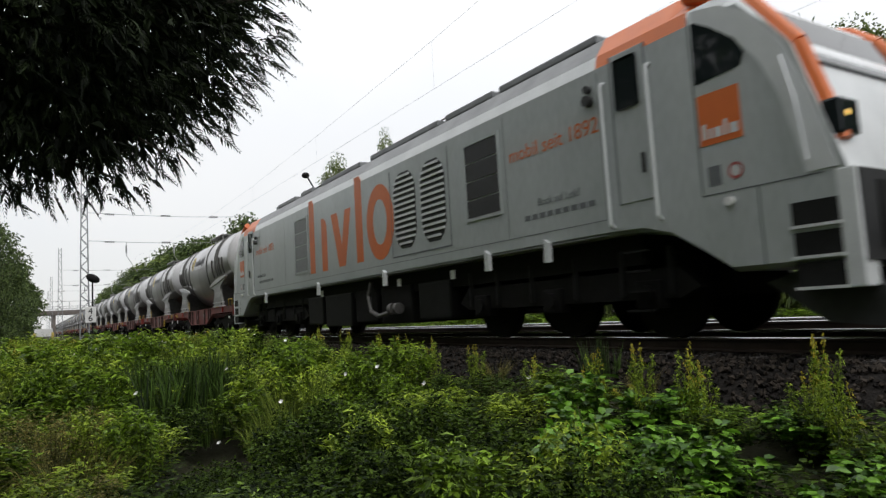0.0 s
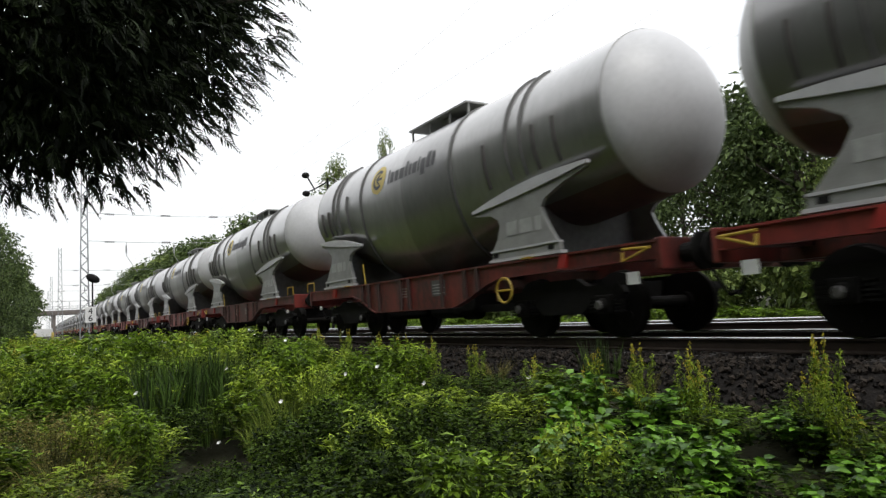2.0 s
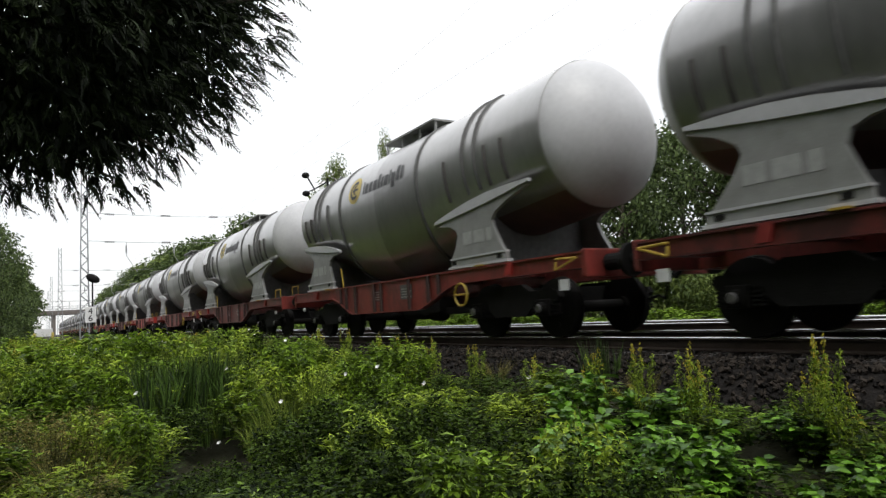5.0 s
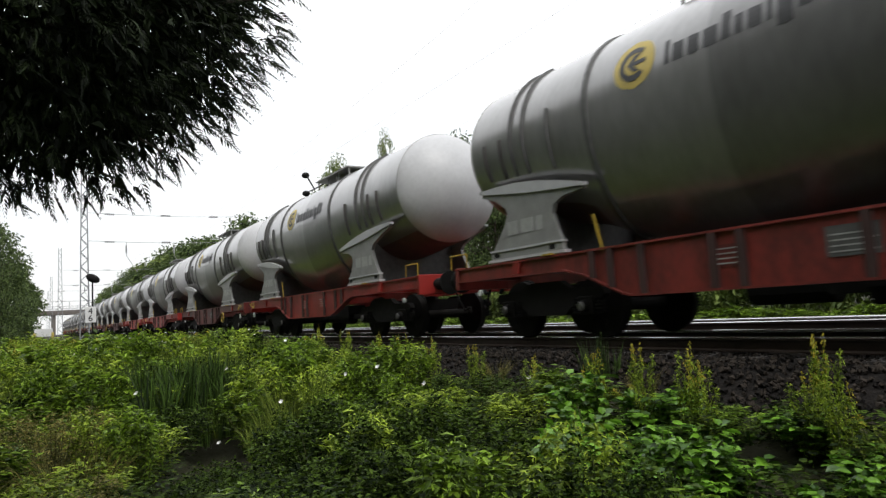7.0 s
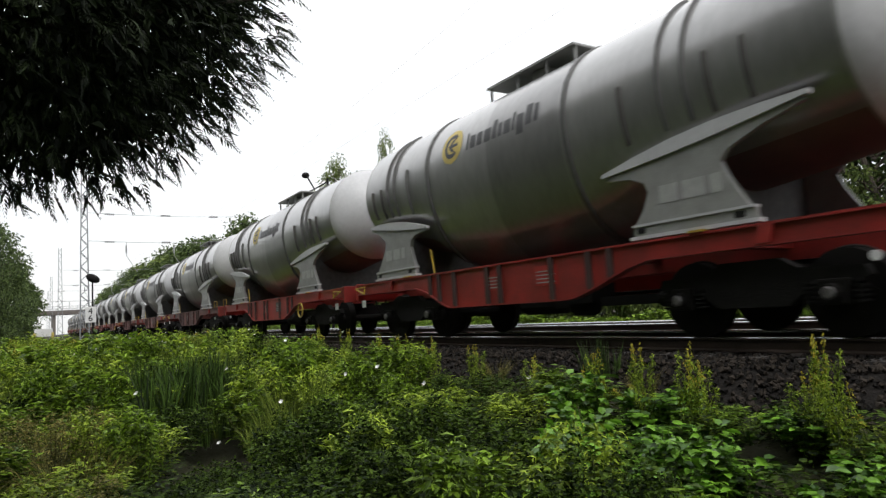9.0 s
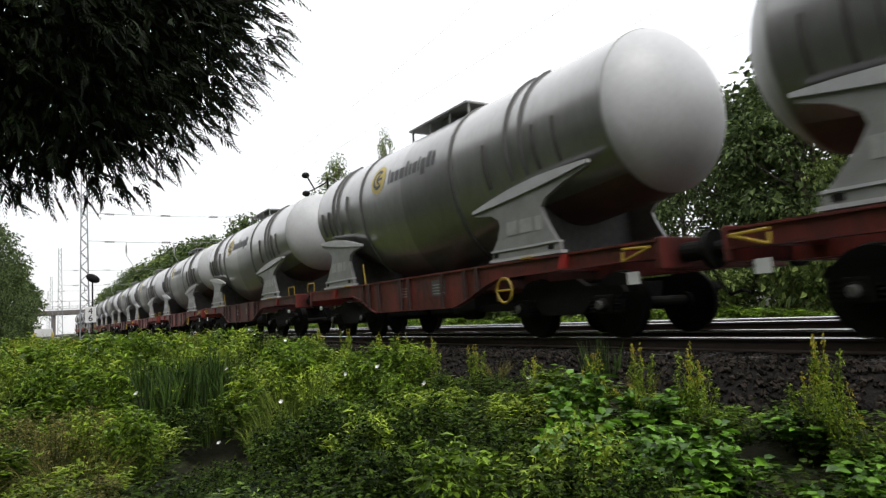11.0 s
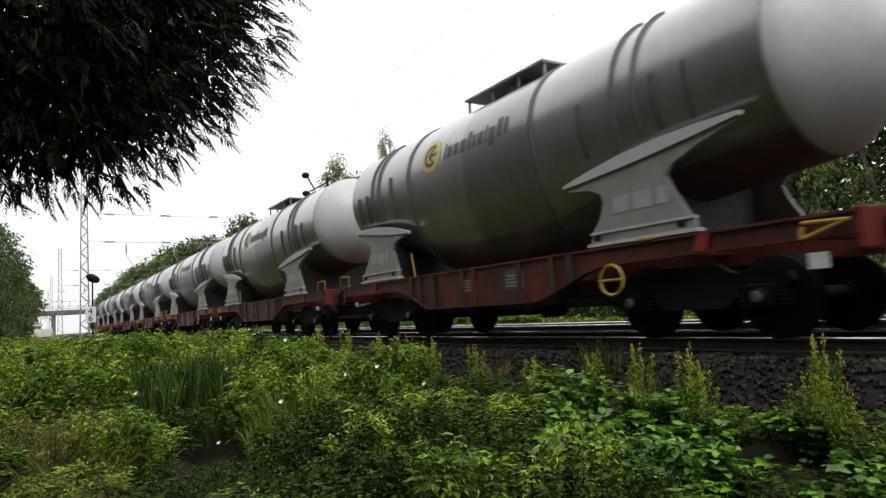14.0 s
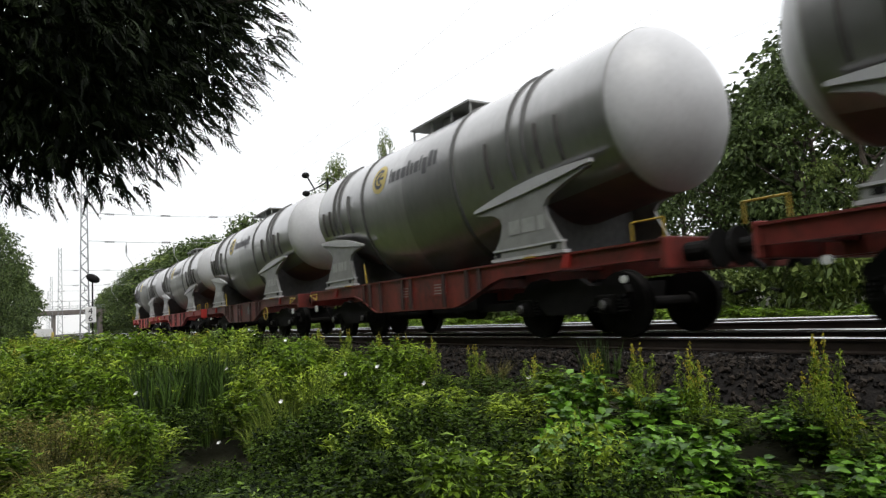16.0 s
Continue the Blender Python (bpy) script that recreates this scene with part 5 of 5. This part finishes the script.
def build_conifer():
    """The dark conifer whose drooping sprays hang over the viewpoint."""
    rng = np.random.default_rng(8)
    ob = new("conifer")
    tagged(ob, "dark drooping conifer hanging over the viewpoint", "tree")
    bm = B()
    foot = np.array([-4.1, -1.25, -1.0])
    pts = [foot, foot + [.05, .05, 1.6], foot + [.1, .15, 3.4], foot + [.12, .2, 5.6]]
    for k in range(3):
        cyl(bm, pts[k], pts[k + 1], .17 - .04 * k, .13 - .04 * k, 10)
    C, A = np.array([-3.5, -.10, 2.37]), np.array([.96, 1.26, 1.30])
    P, D, S, AX = [], [], [], []
    n_spray = 7500
    for i in range(n_spray):
        d = rng.normal(size=3)
        d /= np.linalg.norm(d)
        rad = rng.uniform(.25, 1.0) ** .42
        if i % 5 == 0:
            rad *= rng.uniform(.98, 1.07)
        lump = 1 + .10 * noise.noise((d[0] * 2.2, d[1] * 2.2, d[2] * 2.2)) + .06 * noise.noise((d[0] * 6, d[1] * 6, d[2] * 6))
        c = C + A * d * rad * lump
        ax = d * [1, 1, .35] + [0, .10, -.55] + rng.normal(size=3) * .28
        ax /= np.linalg.norm(ax)
        ln = rng.uniform(.07, .15)
        side = np.cross(ax, rng.normal(size=3))
        side /= np.linalg.norm(side)
        k = 7
        t = np.linspace(.0, 1, k)
        for sgn in (-1, 1):
            base = c + np.outer(t * ln, ax)
            P.append(base)
            D.append(np.tile(ax * .85, (k, 1)) + sgn * side * (.75 - .35 * t)[:, None])
            S.append((.040 * (1.1 - .7 * t)) * rng.uniform(.8, 1.2))
        AX.append((c, ax, ln))
        if i % 70 == 0:
            root = pts[1] + (pts[3] - pts[1]) * rng.random()
            mid = (root + c) / 2 + [0, 0, .15]
            cyl(bm, root, mid, .035, .02, 5)
            cyl(bm, mid, c, .02, .006, 5)
    part("trunk", bm, M_BARK, ob)
    n = 20000
    d = rng.normal(size=(n, 3))
    d /= np.linalg.norm(d, axis=1, keepdims=True)
    q = C + A * d * (.86 * rng.random(n) ** .33)[:, None]
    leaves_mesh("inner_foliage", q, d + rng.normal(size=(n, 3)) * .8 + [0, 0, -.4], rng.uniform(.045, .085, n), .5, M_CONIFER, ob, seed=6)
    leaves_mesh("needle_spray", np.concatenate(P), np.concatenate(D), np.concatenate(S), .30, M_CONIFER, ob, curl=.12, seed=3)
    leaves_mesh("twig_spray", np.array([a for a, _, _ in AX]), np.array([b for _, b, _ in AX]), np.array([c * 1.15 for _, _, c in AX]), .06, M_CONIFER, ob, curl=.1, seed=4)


# ---- railway furniture ----
def lattice_mast(name, x, y, height, w0, w1):
    ob = new(name)
    tagged(ob, "tall grey steel lattice mast carrying the overhead line", "mast", "masts along the line")
    ob.location = (x, y, -.6)

    def corner(z, i, j):
        w = w0 + (w1 - w0) * z / height
        return (i * w / 2, j * w / 2, z)
    for i in (-1, 1):
        for j in (-1, 1):
            bm = B()
            cyl(bm, corner(0, i, j), corner(height, i, j), .055, .045, 4)
            part("leg", bm, M_GALV, ob)
    n = int(height / .62)
    for fi in range(4):
        bm = B()
        for k in range(n):
            z0, z1 = height * k / n, height * (k + 1) / n
            s = 1 if k % 2 else -1
            if fi < 2:
                j = fi * 2 - 1
                a, b = corner(z0, -s, j), corner(z1, s, j)
            else:
                i = fi * 2 - 5
                a, b = corner(z0, i, -s), corner(z1, i, s)
            cyl(bm, a, b, .028, seg=4)
        part("lacing", bm, M_GALV, ob)
    bm = B()
    box(bm, -w0 * .8, w0 * .8, -w0 * .8, w0 * .8, -.3, .35)
    part("footing", bm, M_CONCRETE, ob)
    return ob


def wire(name, pts, r, label):
    vs, fs = [], []
    for k, p in enumerate(pts):
        q = pts[min(k + 1, len(pts) - 1)]
        o = pts[max(k - 1, 0)]
        d = (Vector(q) - Vector(o)).normalized()
        a = d.cross(Vector((0, 0, 1))).normalized()
        b = d.cross(a)
        for i in range(5):
            t = i * 2 * math.pi / 5
            vs.append(tuple(Vector(p) + a * (r * math.cos(t)) + b * (r * math.sin(t))))
        if k:
            for i in range(5):
                j = (i + 1) % 5
                fs.append((k * 5 - 5 + i, k * 5 - 5 + j, k * 5 + j, k * 5 + i))
    return tagged(raw(name, vs, fs, M_CABLE), label, "cable")


def build_line():
    for x, y, h in ((-65, 3.57, 15.5), (-125, 3.34, 15.2), (-185, 3.1, 15), (-245, 3.2, 15)):
        lattice_mast("lattice_mast", x, y, h, .72, .40)
        for z in (11.0, 8.5):
            cable = wire("cross_span", [(x, y + .3, z), (x, 7.8, z - .12), (x, 12, z - .15), (x, 17.5, z)], .022, "cross-span cable between masts")
            for yy in (5.2, 9.9, 14.2):
                bm = B()
                for k in range(5):
                    cyl(bm, (x, yy + k * .16, z - .10), (x, yy + k * .16 + .08, z - .10), .10, .08, 8)
                part("insulator", bm, M_BOGIE, cable, "dark ribbed insulator")
        for yy in (7.8, 11.85):
            bm = B()
            tube(bm, [(x, yy - .9, 8.4), (x, yy - .9, 7.2), (x, yy, 5.7)], .025, 5)
            cyl(bm, (x, yy - .9, 8.1), (x, yy - .9, 7.4), .07, seg=8)
            tagged(part("steady_arm", bm, M_CABLE), "hanging dropper with steady arm and insulator", "line fitting", "line fittings")
    for yy in (TRACK_Y, TRACK_Y + 4.05):
        wire("contact_wire", [(-300, yy, 5.62), (-65, yy, 5.62), (60, yy, 5.62)], .003, "contact wire over the track")
        pts = []
        for a, b in ((-185, -125), (-125, -65), (-65, -5), (-5, 55)):
            for k in range(8):
                t = k / 8
                pts.append((a + (b - a) * t, yy, 7.2 - 4 * 1.0 * t * (1 - t)))
        wire("messenger_wire", pts, .003, "sagging messenger wire over the track")
        bm = B()
        for a, b in ((-65, -5), (-5, 55)):
            for k in range(1, 8):
                t = k / 8
                cyl(bm, (a + (b - a) * t, yy, 7.2 - 4 * t * (1 - t)), (a + (b - a) * t, yy, 5.62), .002, seg=4)
        tagged(part("droppers", bm, M_CABLE), "thin droppers between the two wires", "cable", kind="stuff")
    # lamp bracket beyond the far track
    post = new("lamp_post")
    tagged(post, "dark post with two round lamps on a bracket beyond the tracks", "lamp")
    post.location = (-36.6, 14.9, -.5)
    bm = B()
    cyl(bm, (0, 0, 0), (0, 0, 9.4), .09, .07, 10)
    part("pole", bm, M_BOGIE, post)
    bm = B()
    tube(bm, [(0, 0, 9.2), (-2.2, 0, 9.15), (-3.4, 0, 10.2)], .05, 6)
    tube(bm, [(-2.2, 0, 9.15), (-3.3, 0, 9.2)], .04, 6)
    part("bracket", bm, M_BOGIE, post)
    for z in (10.35, 9.15):
        bm = B()
        ball(bm, (-3.7, 0, z), .26, 14, (1, 1, .75))
        part("lamp_head", bm, M_BOGIE, post)
    # kilometre board with a hooded horn above
    sign = new("kilometre_post")
    tagged(sign, "post with hooded lamp and white board numbered four over six", "sign")
    sign.location = (-50, 3.10, -.6)
    bm = B()
    cyl(bm, (0, .12, 0), (0, .12, 4.6), .05, seg=8)
    part("pole", bm, M_BOGIE, sign)
    bm = B()
    ball(bm, (0, .15, 4.7), .45, 16, (.55, 1.0, .62))
    head = part("hood", bm, M_BOGIE, sign, "dark hooded lamp", True)
    head.matrix_basis = Matrix.Translation((0, .15, 4.7)) @ Matrix.Rotation(radians(-28), 4, "X") @ Matrix.Translation((0, -.15, -4.7))
    bm = B()
    box(bm, .06, .10, -.32, .32, 1.75, 2.80, .01)
    board = part("board", bm, M_WHITE, sign, "white board with black figures")
    for words, z in (("4", 2.32), ("6", 1.84)):
        t = text_part("figure", words, .58, 0, 0, 0, M_BOGIE, board)
        t.data.transform(Matrix.Translation((.105, -.16, z)) @ Matrix.Rotation(radians(90), 4, "Z"))
    # road bridge far down the line
    br = new("road_bridge")
    tagged(br, "concrete road bridge with railing across the line far off", "bridge")
    br.location = (-220, 0, 0)
    bm = B()
    box(bm, -4, 4, -30, 40, 6.0, 7.2)
    part("deck", bm, M_CONCRETE, br)
    for y in (-6, 4.2, 16):
        bm = B()
        box(bm, -3.5, 3.5, y - .5, y + .5, -1, 6.0)
        part("pier", bm, M_CONCRETE, br)
    bm = B()
    for y in range(-30, 41, 2):
        cyl(bm, (4, y, 7.2), (4, y, 8.3), .05, seg=5)
    for z in (7.7, 8.3):
        cyl(bm, (4, -30, z), (4, 40, z), .06, seg=5)
    part("railing", bm, M_GALV, br)
    cab = new("trackside_cabinet")
    tagged(cab, "white trackside cabinet with yellow edges by the weeds", "cabinet")
    cab.location = (-70, .57, -.6)
    bm = B()
    box(bm, -.4, .4, -.7, .7, .95, 1.65, .02)
    part("case", bm, M_WHITE, cab)
    for y in (-.7, .7):
        bm = B()
        box(bm, .1, .45, y - .1, y + .1, 0, 1.3, .01)
        part("leg", bm, M_LOGO_Y, cab, "yellow leg")


plant_out()
plant_trees()
build_conifer()
build_line()


def motions():
    """The train rolls past, gathering a little speed, and its wheels turn with it."""
    times = [i * 0.5 for i in range(33)]
    for ob, x in TRAIN:
        walk(ob, [(t, pose(x + run(t), TRACK_Y, 0)) for t in times])

    def roll(wheels, radius):
        """Keys the first wheelset of each place and lets its equals share the keys."""
        done = {}
        for w in wheels:
            key = tuple(round(c, 3) for c in w.location)
            if key not in done:
                x, y, z = w.location
                rows = [(i / 30, Matrix.Translation((x, y, z)) @ Matrix.Rotation(run(i / 30) / radius, 4, "Y")) for i in range(481)]
                walk(w, rows)
                done[key] = w
            else:
                src = done[key]
                w.rotation_mode = "QUATERNION"
                a = w.animation_data_create()
                a.action = src.animation_data.action
                a.action_slot = src.animation_data.action_slot
    roll(LOCO_SETS, 0.56)
    roll([o for w in WAGONS for o in w.children_recursive if o.name.startswith("wheelset")], 0.46)


motions()
